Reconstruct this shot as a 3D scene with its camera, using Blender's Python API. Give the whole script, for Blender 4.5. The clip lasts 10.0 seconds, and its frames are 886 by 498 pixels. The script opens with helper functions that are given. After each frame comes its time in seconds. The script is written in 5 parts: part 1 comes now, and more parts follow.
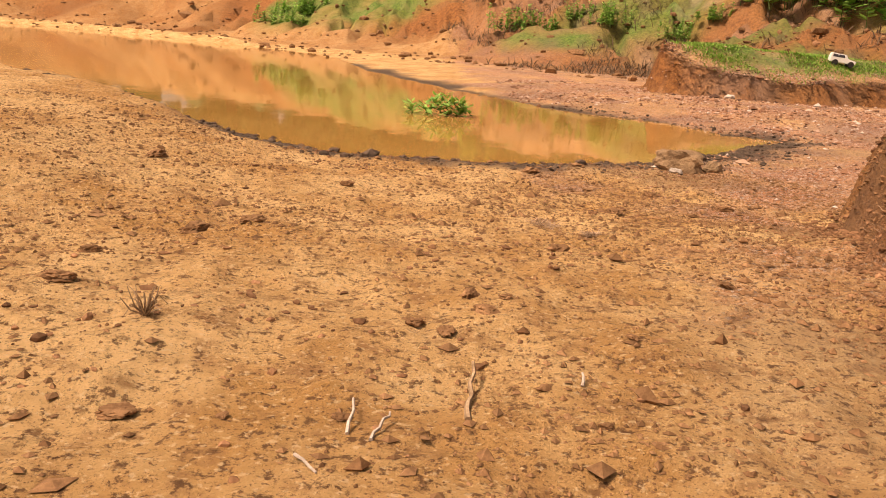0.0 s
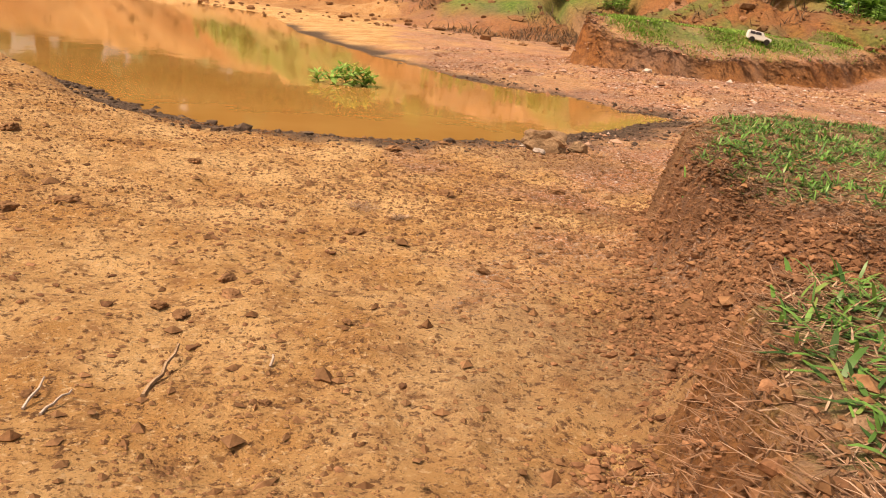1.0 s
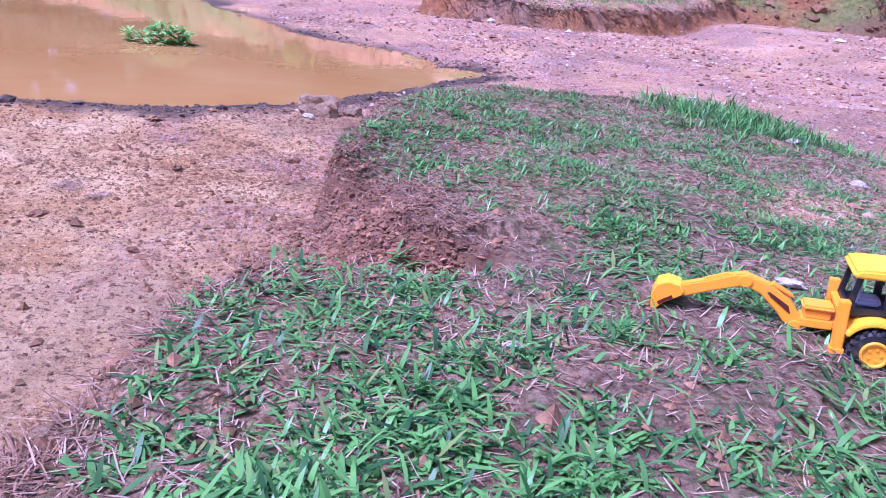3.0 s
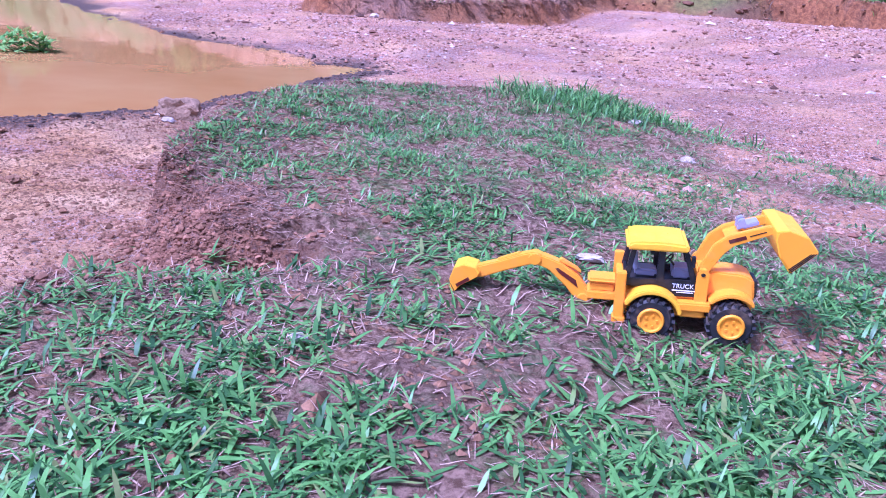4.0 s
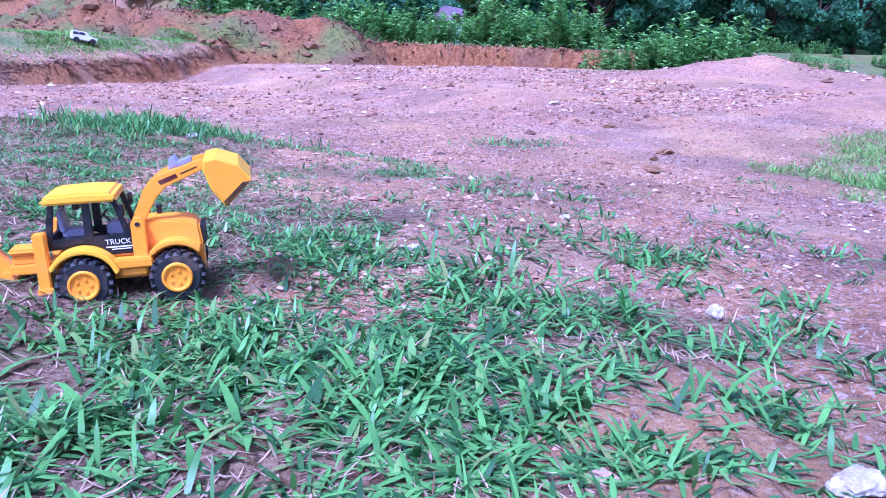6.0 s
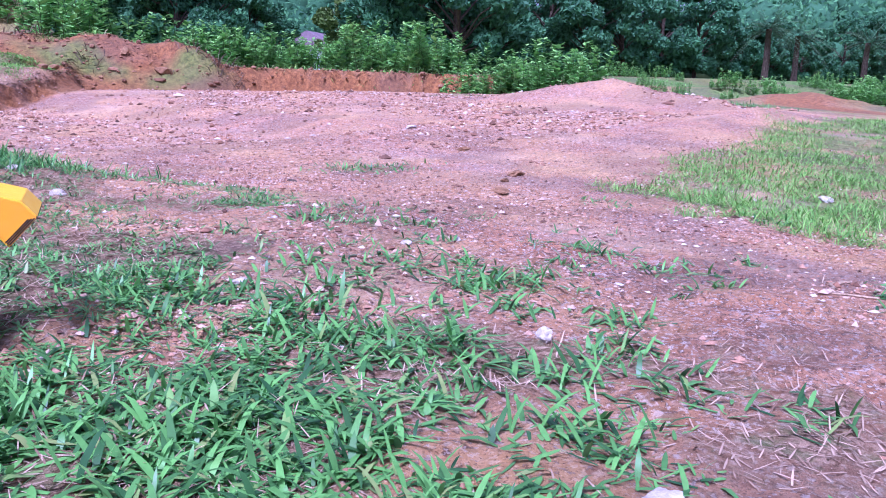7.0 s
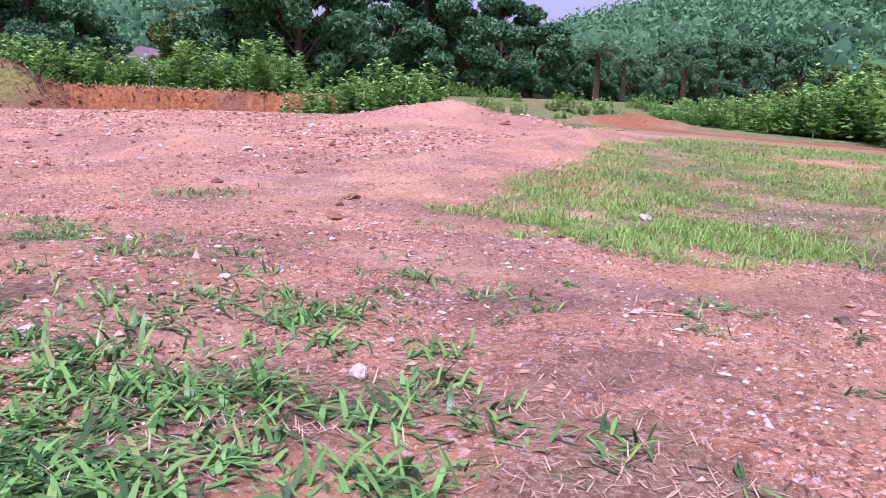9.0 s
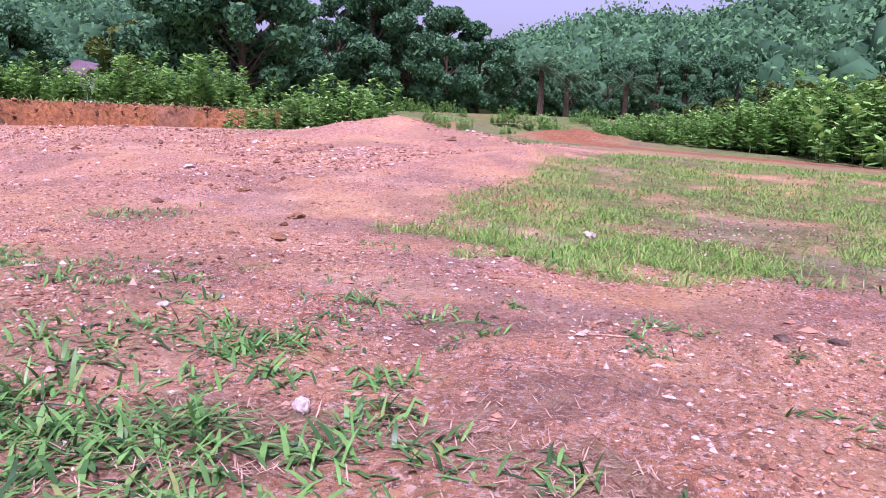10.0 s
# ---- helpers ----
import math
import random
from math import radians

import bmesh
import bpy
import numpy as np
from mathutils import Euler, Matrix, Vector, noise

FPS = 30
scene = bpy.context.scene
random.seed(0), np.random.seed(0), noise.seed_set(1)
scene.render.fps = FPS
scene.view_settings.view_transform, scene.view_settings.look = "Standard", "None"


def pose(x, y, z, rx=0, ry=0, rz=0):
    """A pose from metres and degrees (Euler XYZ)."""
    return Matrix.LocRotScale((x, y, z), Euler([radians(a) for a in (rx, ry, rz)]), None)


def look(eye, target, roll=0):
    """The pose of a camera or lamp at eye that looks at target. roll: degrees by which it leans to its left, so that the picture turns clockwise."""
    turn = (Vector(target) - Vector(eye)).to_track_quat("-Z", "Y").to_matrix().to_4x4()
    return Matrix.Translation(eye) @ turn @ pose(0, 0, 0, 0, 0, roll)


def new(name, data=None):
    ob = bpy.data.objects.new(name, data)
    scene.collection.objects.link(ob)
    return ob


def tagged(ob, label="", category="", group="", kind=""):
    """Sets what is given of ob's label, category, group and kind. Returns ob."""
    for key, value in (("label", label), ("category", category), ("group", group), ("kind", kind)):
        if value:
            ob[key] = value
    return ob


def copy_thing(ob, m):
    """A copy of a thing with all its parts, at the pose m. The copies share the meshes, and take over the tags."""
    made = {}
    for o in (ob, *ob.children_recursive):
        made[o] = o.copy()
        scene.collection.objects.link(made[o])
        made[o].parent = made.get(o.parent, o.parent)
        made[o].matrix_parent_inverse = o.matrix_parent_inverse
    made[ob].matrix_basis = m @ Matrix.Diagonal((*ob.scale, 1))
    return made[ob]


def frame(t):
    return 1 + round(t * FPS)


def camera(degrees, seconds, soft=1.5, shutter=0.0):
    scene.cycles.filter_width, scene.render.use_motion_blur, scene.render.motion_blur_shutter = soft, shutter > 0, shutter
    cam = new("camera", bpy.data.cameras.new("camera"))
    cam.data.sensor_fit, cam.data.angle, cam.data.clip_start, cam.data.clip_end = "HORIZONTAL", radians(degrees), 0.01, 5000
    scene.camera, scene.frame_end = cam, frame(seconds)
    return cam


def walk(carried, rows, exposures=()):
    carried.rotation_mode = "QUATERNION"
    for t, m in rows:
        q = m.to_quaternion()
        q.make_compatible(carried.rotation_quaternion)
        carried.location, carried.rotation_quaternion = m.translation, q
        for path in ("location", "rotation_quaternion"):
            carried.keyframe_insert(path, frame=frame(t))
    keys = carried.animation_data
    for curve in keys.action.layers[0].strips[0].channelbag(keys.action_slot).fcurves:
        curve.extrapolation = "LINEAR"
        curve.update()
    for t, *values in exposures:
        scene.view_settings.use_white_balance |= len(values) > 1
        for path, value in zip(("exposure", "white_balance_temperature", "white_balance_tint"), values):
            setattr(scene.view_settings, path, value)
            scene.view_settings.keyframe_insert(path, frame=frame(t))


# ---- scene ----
cam = camera(57.0, 10.0, soft=1.0)
PATH = [
    (0, (-0.015, 0.007, 0.421), (0.019, 1.946, -0.069), 4.2),
    (0.5, (0.124, -0.049, 0.46), (0.221, 1.877, -0.07), 5.2),
    (1, (0.285, -0.109, 0.521), (0.443, 1.801, -0.048), 6.1),
    (1.5, (0.411, -0.176, 0.576), (0.632, 1.716, -0.034), 6.8),
    (2, (0.539, -0.238, 0.628), (0.819, 1.635, -0.016), 7.0),
    (2.5, (0.673, -0.292, 0.667), (1.015, 1.563, 0.0), 6.9),
    (4, (0.922, -0.387, 0.71), (1.523, 1.4, 0.042), 5.0),
    (4.5, (1.031, -0.426, 0.695), (1.825, 1.3, 0.07), 4.0),
    (5, (1.112, -0.444, 0.64), (2.083, 1.208, 0.069), 3.2),
    (5.5, (1.188, -0.468, 0.578), (2.325, 1.092, 0.056), 2.5),
    (6, (1.237, -0.472, 0.552), (2.521, 0.986, 0.077), 2.1),
    (7.5, (1.342, -0.509, 0.558), (2.932, 0.64, 0.169), 2.0),
    (8, (1.363, -0.524, 0.566), (3.012, 0.544, 0.19), 2.1),
    (8.5, (1.364, -0.52, 0.571), (3.055, 0.485, 0.206), 2.2),
    (9, (1.368, -0.515, 0.573), (3.092, 0.437, 0.221), 2.3),
    (9.5, (1.375, -0.513, 0.579), (3.133, 0.382, 0.246), 2.3),
    (10, (1.385, -0.511, 0.59), (3.172, 0.331, 0.277), 2.3),
]
# the picture turns from a warm to a cooler, pinker white balance on the way
TONE = [(0.0, 0.42, 9700, 26), (1.1, 0.46, 9400, 24), (1.5, 0.56, 7600, 28), (2.1, 0.72, 4900, 44), (4.5, 0.82, 4350, 57), (6.0, 0.87, 4130, 46), (7.5, 0.80, 4850, 49), (10.0, 0.76, 5450, 60)]
walk(cam, [(t, look(eye, target, roll)) for t, eye, target, roll in PATH], TONE)

# ---- light: a bright overcast sky, a wide weak sun ----
world = bpy.data.worlds.new("sky")
scene.world = world
world.use_nodes = True
wn = world.node_tree.nodes
sky = wn.new("ShaderNodeTexSky")
sky.sky_type = "NISHITA"
sky.sun_disc = False
sky.sun_elevation, sky.sun_rotation = radians(57), radians(253)
sky.air_density, sky.dust_density, sky.ozone_density = 1.0, 4.0, 1.0
wn["Background"].inputs["Strength"].default_value = 0.085
haze = wn.new("ShaderNodeHueSaturation")
haze.inputs["Saturation"].default_value, haze.inputs["Value"].default_value = 0.42, 1.15
world.node_tree.links.new(sky.outputs["Color"], haze.inputs["Color"])
world.node_tree.links.new(haze.outputs["Color"], wn["Background"].inputs["Color"])
sun = new("sun", bpy.data.lights.new("sun", "SUN"))
sun.data.energy, sun.data.angle, sun.data.color = 3.1, radians(12), (1.0, 0.95, 0.87)
sun.matrix_world = look((0, 0, 0), (0.52, 0.16, -0.87))

# ---- materials ----


def material(name, rough=0.8, metal=0.0, spec=0.4):
    m = bpy.data.materials.new(name)
    m.use_nodes = True
    b = m.node_tree.nodes["Principled BSDF"]
    b.inputs["Roughness"].default_value = rough
    b.inputs["Metallic"].default_value = metal
    b.inputs["Specular IOR Level"].default_value = spec
    return m, m.node_tree.nodes, m.node_tree.links, b


def node(nodes, kind, **sets):
    n = nodes.new(kind)
    for key, value in sets.items():
        if key in n.inputs:
            n.inputs[key].default_value = value
    return n


def coords(nodes, links, scale=1.0):
    g = nodes.new("ShaderNodeTexCoord")
    m = node(nodes, "ShaderNodeMapping", Scale=(scale, scale, scale))
    links.new(g.outputs["Object"], m.inputs["Vector"])
    return m.outputs["Vector"]


def noise_tex(nodes, links, vec, scale, detail=4.0, rough=0.6):
    n = node(nodes, "ShaderNodeTexNoise", Scale=scale, Detail=detail, Roughness=rough)
    links.new(vec, n.inputs["Vector"])
    return n.outputs["Fac"]


def ramp(nodes, links, fac, stops):
    r = nodes.new("ShaderNodeValToRGB")
    els = r.color_ramp.elements
    while len(els) < len(stops):
        els.new(0.5)
    for e, (p, c) in zip(els, stops):
        e.position, e.color = p, (*c, 1) if len(c) == 3 else c
    links.new(fac, r.inputs["Fac"])
    return r.outputs["Color"]


def mix(nodes, links, fac, a, b, kind="MIX"):
    m = nodes.new("ShaderNodeMix")
    m.data_type, m.blend_type = "RGBA", kind
    for sock, v in ((m.inputs["Factor"], fac), (m.inputs["A"], a), (m.inputs["B"], b)):
        if isinstance(v, (int, float)):
            sock.default_value = v
        elif isinstance(v, tuple):
            sock.default_value = (*v, 1)
        else:
            links.new(v, sock)
    return m.outputs["Result"]


def bump(nodes, links, shader, height, strength, dist, under=None):
    b = node(nodes, "ShaderNodeBump", Strength=strength, Distance=dist)
    links.new(height, b.inputs["Height"])
    if under:
        links.new(under, b.inputs["Normal"])
    links.new(b.outputs["Normal"], shader.inputs["Normal"])
    return b.outputs["Normal"]


def varied(name, dark, light, scale=20.0, rough=0.7, spec=0.3, relief=0.0, dist=0.003, per="island", spread=0.25):
    """A plain natural surface: two scales of colour noise, and a shade of its own for each piece."""
    m, n, l, b = material(name, rough, 0.0, spec)
    v = coords(n, l)
    big, fine = noise_tex(n, l, v, scale), noise_tex(n, l, v, scale * 7)
    c = mix(n, l, ramp(n, l, big, [(0.3, (0, 0, 0)), (0.7, (1, 1, 1))]), dark, light)
    c = mix(n, l, ramp(n, l, fine, [(0.35, (0.72, 0.72, 0.72)), (0.65, (1.0, 1.0, 1.0))]), (0, 0, 0), c)
    if per == "island":
        r = n.new("ShaderNodeNewGeometry").outputs["Random Per Island"]
    else:
        r = n.new("ShaderNodeObjectInfo").outputs["Random"]
    h = n.new("ShaderNodeHueSaturation")
    mr = node(n, "ShaderNodeMapRange")
    mr.inputs["To Min"].default_value, mr.inputs["To Max"].default_value = 1 - spread, 1 + spread
    l.new(r, mr.inputs["Value"])
    l.new(mr.outputs["Result"], h.inputs["Value"])
    l.new(c, h.inputs["Color"])
    l.new(h.outputs["Color"], b.inputs["Base Color"])
    if relief:
        bump(n, l, b, fine, relief, dist)
    return m


def leaf_material(name, dark, light, rough=0.5, tip=None, spread=0.3):
    """Leaves and blades: a shade for each, light that passes through."""
    m, n, l, b = material(name, rough, 0.0, 0.35)
    r = n.new("ShaderNodeNewGeometry").outputs["Random Per Island"]
    stops = [(0.0, dark), (0.75, light)]
    if tip:
        stops += [(0.9, light), (0.97, tip)]
    c = ramp(n, l, r, stops)
    v = coords(n, l)
    c = mix(n, l, ramp(n, l, noise_tex(n, l, v, 60), [(0.3, (0.7, 0.7, 0.7)), (0.7, (1, 1, 1))]), (0.02, 0.03, 0.01), c)
    l.new(c, b.inputs["Base Color"])
    tr = n.new("ShaderNodeBsdfTranslucent")
    l.new(c, tr.inputs["Color"])
    ms = node(n, "ShaderNodeMixShader", Fac=0.25)
    l.new(b.outputs["BSDF"], ms.inputs[1])
    l.new(tr.outputs["BSDF"], ms.inputs[2])
    l.new(ms.outputs["Shader"], n["Material Output"].inputs["Surface"])
    return m


def ground_material():
    m, n, l, b = material("ground", 0.9, 0.0, 0.25)
    v = coords(n, l)
    att, lawn = {}, None
    for name in ("cover", "cover_two"):
        a = n.new("ShaderNodeAttribute")
        a.attribute_name = name
        s = n.new("ShaderNodeSeparateColor")
        l.new(a.outputs["Color"], s.inputs["Color"])
        att[name] = s
        lawn = lawn or a.outputs["Alpha"]
    gravel, grass, mud = (att["cover"].outputs[k] for k in ("Red", "Green", "Blue"))
    orange, damp, pale = (att["cover_two"].outputs[k] for k in ("Red", "Green", "Blue"))
    n0, n1, n2, n3, n4 = (noise_tex(n, l, v, s, 7.0, 0.68) for s in (0.6, 3.0, 17.0, 70.0, 260.0))

    def blend(fac, lo, hi, a, c, most=1.0):
        return mix(n, l, ramp(n, l, fac, [(lo, (0, 0, 0)), (hi, (most,) * 3)]), a, c)

    # dry tan sand with darker crumbs
    sand = blend(n1, 0.40, 0.60, (0.56, 0.30, 0.115), (0.80, 0.52, 0.26))
    sand = blend(n2, 0.52, 0.66, sand, (0.38, 0.19, 0.082), 0.85)
    sand = blend(noise_tex(n, l, v, 30.0, 6.0, 0.7), 0.59, 0.66, sand, (0.24, 0.115, 0.05), 0.85)
    sand = blend(n3, 0.55, 0.61, sand, (0.16, 0.075, 0.036), 0.9)
    sand = blend(n4, 0.57, 0.63, sand, (0.13, 0.06, 0.03), 0.8)
    sand = blend(noise_tex(n, l, v, 110.0, 3.0), 0.58, 0.66, sand, (0.80, 0.57, 0.33), 0.8)
    # gravel: pebbles of mixed colour in a reddish bed
    cells = n.new("ShaderNodeTexVoronoi")
    cells.inputs["Scale"].default_value = 70.0
    warp = n.new("ShaderNodeVectorMath")
    warp.operation = "MULTIPLY_ADD"
    nz = node(n, "ShaderNodeTexNoise", Scale=30.0)
    l.new(v, nz.inputs["Vector"])
    l.new(nz.outputs["Color"], warp.inputs[0])
    warp.inputs[1].default_value = (0.02, 0.02, 0.02)
    l.new(v, warp.inputs[2])
    l.new(warp.outputs["Vector"], cells.inputs["Vector"])
    sc = n.new("ShaderNodeSeparateColor")
    l.new(cells.outputs["Color"], sc.inputs["Color"])
    peb = ramp(n, l, sc.outputs["Red"], [(0.0, (0.26, 0.12, 0.07)), (0.4, (0.46, 0.225, 0.145)), (0.8, (0.60, 0.36, 0.265)), (0.97, (0.78, 0.66, 0.59))])
    bed = blend(n2, 0.38, 0.62, (0.37, 0.145, 0.073), (0.68, 0.355, 0.21))
    bed = blend(n1, 0.48, 0.62, bed, (0.60, 0.255, 0.112), 0.7)
    peb = mix(n, l, ramp(n, l, cells.outputs["Distance"], [(0.25, (1, 1, 1)), (0.5, (0, 0, 0))]), bed, peb)
    peb = blend(n1, 0.42, 0.60, peb, bed, 0.65)
    peb = blend(n3, 0.52, 0.59, peb, (0.14, 0.065, 0.042), 0.92)
    peb = blend(noise_tex(n, l, v, 28.0, 6.0, 0.7), 0.54, 0.60, peb, (0.17, 0.08, 0.05), 0.8)
    peb = blend(n4, 0.54, 0.61, peb, (0.11, 0.058, 0.04), 0.8)
    peb = blend(noise_tex(n, l, v, 140.0), 0.56, 0.62, peb, (0.76, 0.62, 0.55), 0.9)
    peb = blend(noise_tex(n, l, v, 45.0), 0.60, 0.66, peb, (0.72, 0.57, 0.49), 0.75)
    c = mix(n, l, gravel, sand, peb)
    soil = blend(n2, 0.38, 0.62, (0.19, 0.07, 0.026), (0.43, 0.18, 0.062))
    soil = blend(n0, 0.45, 0.6, soil, (0.30, 0.15, 0.07), 0.7)
    soil = blend(n3, 0.48, 0.66, soil, (0.11, 0.05, 0.025), 0.8)
    c = mix(n, l, orange, c, soil)
    turf = blend(n3, 0.42, 0.6, (0.17, 0.09, 0.045), (0.50, 0.32, 0.20))
    turf = blend(n2, 0.5, 0.7, turf, (0.10, 0.19, 0.045), 0.75)
    c = mix(n, l, grass, c, turf)
    meadow = blend(n2, 0.4, 0.6, (0.055, 0.12, 0.025), (0.15, 0.24, 0.05))
    meadow = blend(n1, 0.45, 0.65, meadow, (0.24, 0.24, 0.09), 0.6)
    c = mix(n, l, lawn, c, meadow)
    c = mix(n, l, pale, c, (0.64, 0.48, 0.39))
    c = mix(n, l, damp, c, mix(n, l, 0.55, c, (0.15, 0.10, 0.085)))
    wet = blend(n3, 0.4, 0.6, (0.055, 0.037, 0.028), (0.20, 0.13, 0.09))
    c = mix(n, l, mud, c, wet)
    l.new(c, b.inputs["Base Color"])
    rr = node(n, "ShaderNodeMapRange")
    rr.inputs["To Min"].default_value, rr.inputs["To Max"].default_value = 0.92, 0.4
    l.new(mud, rr.inputs["Value"])
    l.new(rr.outputs["Result"], b.inputs["Roughness"])
    one = bump(n, l, b, n2, 0.9, 0.03)
    two = bump(n, l, b, n3, 1.0, 0.014, one)
    bump(n, l, b, n4, 1.0, 0.005, two)
    return m


def water_material():
    m, n, l, b = material("pond_water", 0.04, 0.0, 0.5)
    v = coords(n, l)
    c = mix(n, l, ramp(n, l, noise_tex(n, l, v, 0.7), [(0.35, (0, 0, 0)), (0.65, (1, 1, 1))]), (0.40, 0.20, 0.055), (0.48, 0.27, 0.09))
    l.new(c, b.inputs["Base Color"])
    b.inputs["IOR"].default_value = 1.33
    st = node(n, "ShaderNodeMapping", Scale=(1.0, 0.5, 1.0))
    l.new(v, st.inputs["Vector"])
    bump(n, l, b, noise_tex(n, l, st.outputs["Vector"], 5.0, 3.0), 0.10, 0.01)
    return m


MAT_GROUND, MAT_WATER = ground_material(), water_material()
MAT_BLADE = leaf_material("grass_blade", (0.03, 0.10, 0.028), (0.19, 0.45, 0.10), 0.4, (0.30, 0.36, 0.11))
MAT_FINE = leaf_material("fine_grass", (0.10, 0.26, 0.035), (0.31, 0.54, 0.10), 0.6, (0.50, 0.46, 0.2))
MAT_STRAW = leaf_material("dry_straw", (0.18, 0.09, 0.05), (0.70, 0.49, 0.35), 0.8)
MAT_BROWN = leaf_material("brown_dead_grass", (0.12, 0.06, 0.035), (0.46, 0.27, 0.17), 0.9)
MAT_LEAF = leaf_material("tree_leaf", (0.022, 0.085, 0.042), (0.10, 0.27, 0.11), 0.65)
MAT_LEAF_PALE = leaf_material("pale_tree_leaf", (0.05, 0.10, 0.02), (0.16, 0.24, 0.05), 0.5)
MAT_WEED = leaf_material("weed_leaf", (0.12, 0.32, 0.07), (0.36, 0.64, 0.16), 0.8)
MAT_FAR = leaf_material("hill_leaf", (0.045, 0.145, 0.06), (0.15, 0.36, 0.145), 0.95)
# dark cores of the hill crowns: shade between leaves put into the colour
MAT_CROWN_SHADE = leaf_material("hill_crown_shade", (0.03, 0.10, 0.045), (0.07, 0.19, 0.085), 0.95)
MAT_PALM = leaf_material("palm_leaf", (0.05, 0.11, 0.05), (0.15, 0.25, 0.11), 0.6)
MAT_BARK = varied("bark", (0.05, 0.035, 0.025), (0.14, 0.10, 0.07), 12, 0.9, 0.2, 0.6, 0.02)
MAT_STEM = varied("weed_stem", (0.06, 0.11, 0.03), (0.13, 0.18, 0.06), 20, 0.7)
MAT_SOIL = varied("bank_soil", (0.16, 0.075, 0.04), (0.38, 0.20, 0.11), 30, 0.95, 0.15, 0.5, 0.003, spread=0.35)
MAT_ROOT = leaf_material("dark_root", (0.06, 0.035, 0.025), (0.22, 0.15, 0.10), 0.9)
MAT_CLOD = varied("soil_clod", (0.16, 0.08, 0.04), (0.38, 0.21, 0.11), 40, 0.95, 0.15, 0.5, 0.002)
MAT_DARK = varied("dark_clod", (0.06, 0.042, 0.032), (0.19, 0.13, 0.095), 60, 0.9, 0.2, 0.7, 0.003)


def pebble_material():
    m, n, l, b = material("mixed_pebble", 0.85, 0.0, 0.25)
    r = n.new("ShaderNodeNewGeometry").outputs["Random Per Island"]
    c = ramp(n, l, r, [(0.0, (0.10, 0.05, 0.035)), (0.25, (0.28, 0.13, 0.075)), (0.65, (0.48, 0.26, 0.16)), (0.9, (0.58, 0.40, 0.31)), (1.0, (0.74, 0.63, 0.56))])
    v = coords(n, l)
    fine = noise_tex(n, l, v, 350)
    l.new(mix(n, l, ramp(n, l, fine, [(0.3, (0.6, 0.6, 0.6)), (0.65, (1, 1, 1))]), (0.05, 0.03, 0.02), c), b.inputs["Base Color"])
    bump(n, l, b, fine, 0.4, 0.001)
    return m


MAT_MIXED = pebble_material()
MAT_STONE = varied("pale_stone", (0.36, 0.29, 0.24), (0.64, 0.56, 0.50), 45, 0.8, 0.3, 0.6, 0.002)
MAT_ROCK = varied("brown_rock", (0.19, 0.12, 0.07), (0.40, 0.26, 0.15), 14, 0.85, 0.3, 0.8, 0.01)
MAT_TWIG = varied("twig", (0.24, 0.15, 0.09), (0.50, 0.36, 0.24), 60, 0.85, 0.2)

# ---- plan of the ground ----
WATER = -0.02
POND = [(-30, 36), (-20, 23), (-5.6, 8.7), (-3.1, 5.85), (-2.0, 4.65), (-1.5, 4.2), (-1.0, 3.73), (-0.68, 3.32), (-0.38, 3.13), (0.16, 3.16),
        (0.52, 3.26), (0.91, 3.5), (1.4, 4.05), (2.02, 4.97), (1.68, 5.1), (1.52, 5.3), (1.28, 5.83), (0.95, 6.27), (0.56, 6.92), (0.1, 8.0),
        (-0.44, 9.6), (-1.13, 11.7), (-2.73, 18.1), (-4.7, 20.9), (-8.1, 24.9), (-12.4, 29.3), (-16.1, 30.8)]
BANK = [(0.2, -4), (0.33, -0.8), (0.45, 0.0), (0.52, 0.25), (0.555, 0.42), (0.58, 0.56), (0.65, 0.675), (0.74, 0.735), (0.86, 0.765), (1.0, 0.80), (1.09, 0.86), (1.0, 0.95), (0.985, 1.12),
        (0.93, 1.24), (0.865, 1.36), (0.90, 1.58), (0.97, 1.78), (1.12, 2.14), (1.42, 2.34), (1.95, 2.38), (2.4, 2.62), (2.62, 2.35), (2.75, 1.95), (3.1, 1.0), (3.3, -0.5), (3, -4)]
RAMP = [(0.60, 0.86), (0.92, 0.865), (1.17, 0.90)]
HILLOCK = [(9.2, 9.9), (8.7, 9.35), (7.9, 9.25), (7.0, 9.7), (5.8, 10.5), (4.6, 11.9), (3.6, 13.4), (5.0, 15.2), (7.6, 14.0), (9.3, 12.0), (9.5, 10.6)]
TRACK = [(13.2, 3.1), (12.39, 2.75), (11.9, 1.94), (11.6, 0.49), (11.3, -1.0), (10.8, -2.6), (10.2, -5.0)]
FIELD = [(3.84, 0.55), (3.93, 0.12), (4.36, -0.36), (4.6, -0.9), (4.8, -2.6), (9.6, -3.0), (9.8, 1.3), (7.6, 1.62), (6.2, 1.25), (5.0, 1.02), (4.2, 0.85)]
FAR_BANK = [(2.3, 9.4), (2.25, 8.8), (2.5, 8.42), (3.2, 8.28), (3.9, 8.35), (4.7, 8.65), (5.6, 9.2), (6.5, 9.85), (6.8, 10.6), (5.5, 12.5), (3.5, 12)]
RISE = [(-60, 40), (-13, 31.5), (-8.5, 26.5), (-5, 22.5), (-1.5, 19.0), (1.5, 16.0), (4.5, 13.6), (7.5, 11.6), (9.8, 10.6), (11.5, 9.0), (12.8, 7.6), (14.5, 6.5), (60, -10), (60, 90), (-60, 90)]


def step(a, b, x):
    t = np.clip((x - a) / (b - a), 0, 1)
    return t * t * (3 - 2 * t)


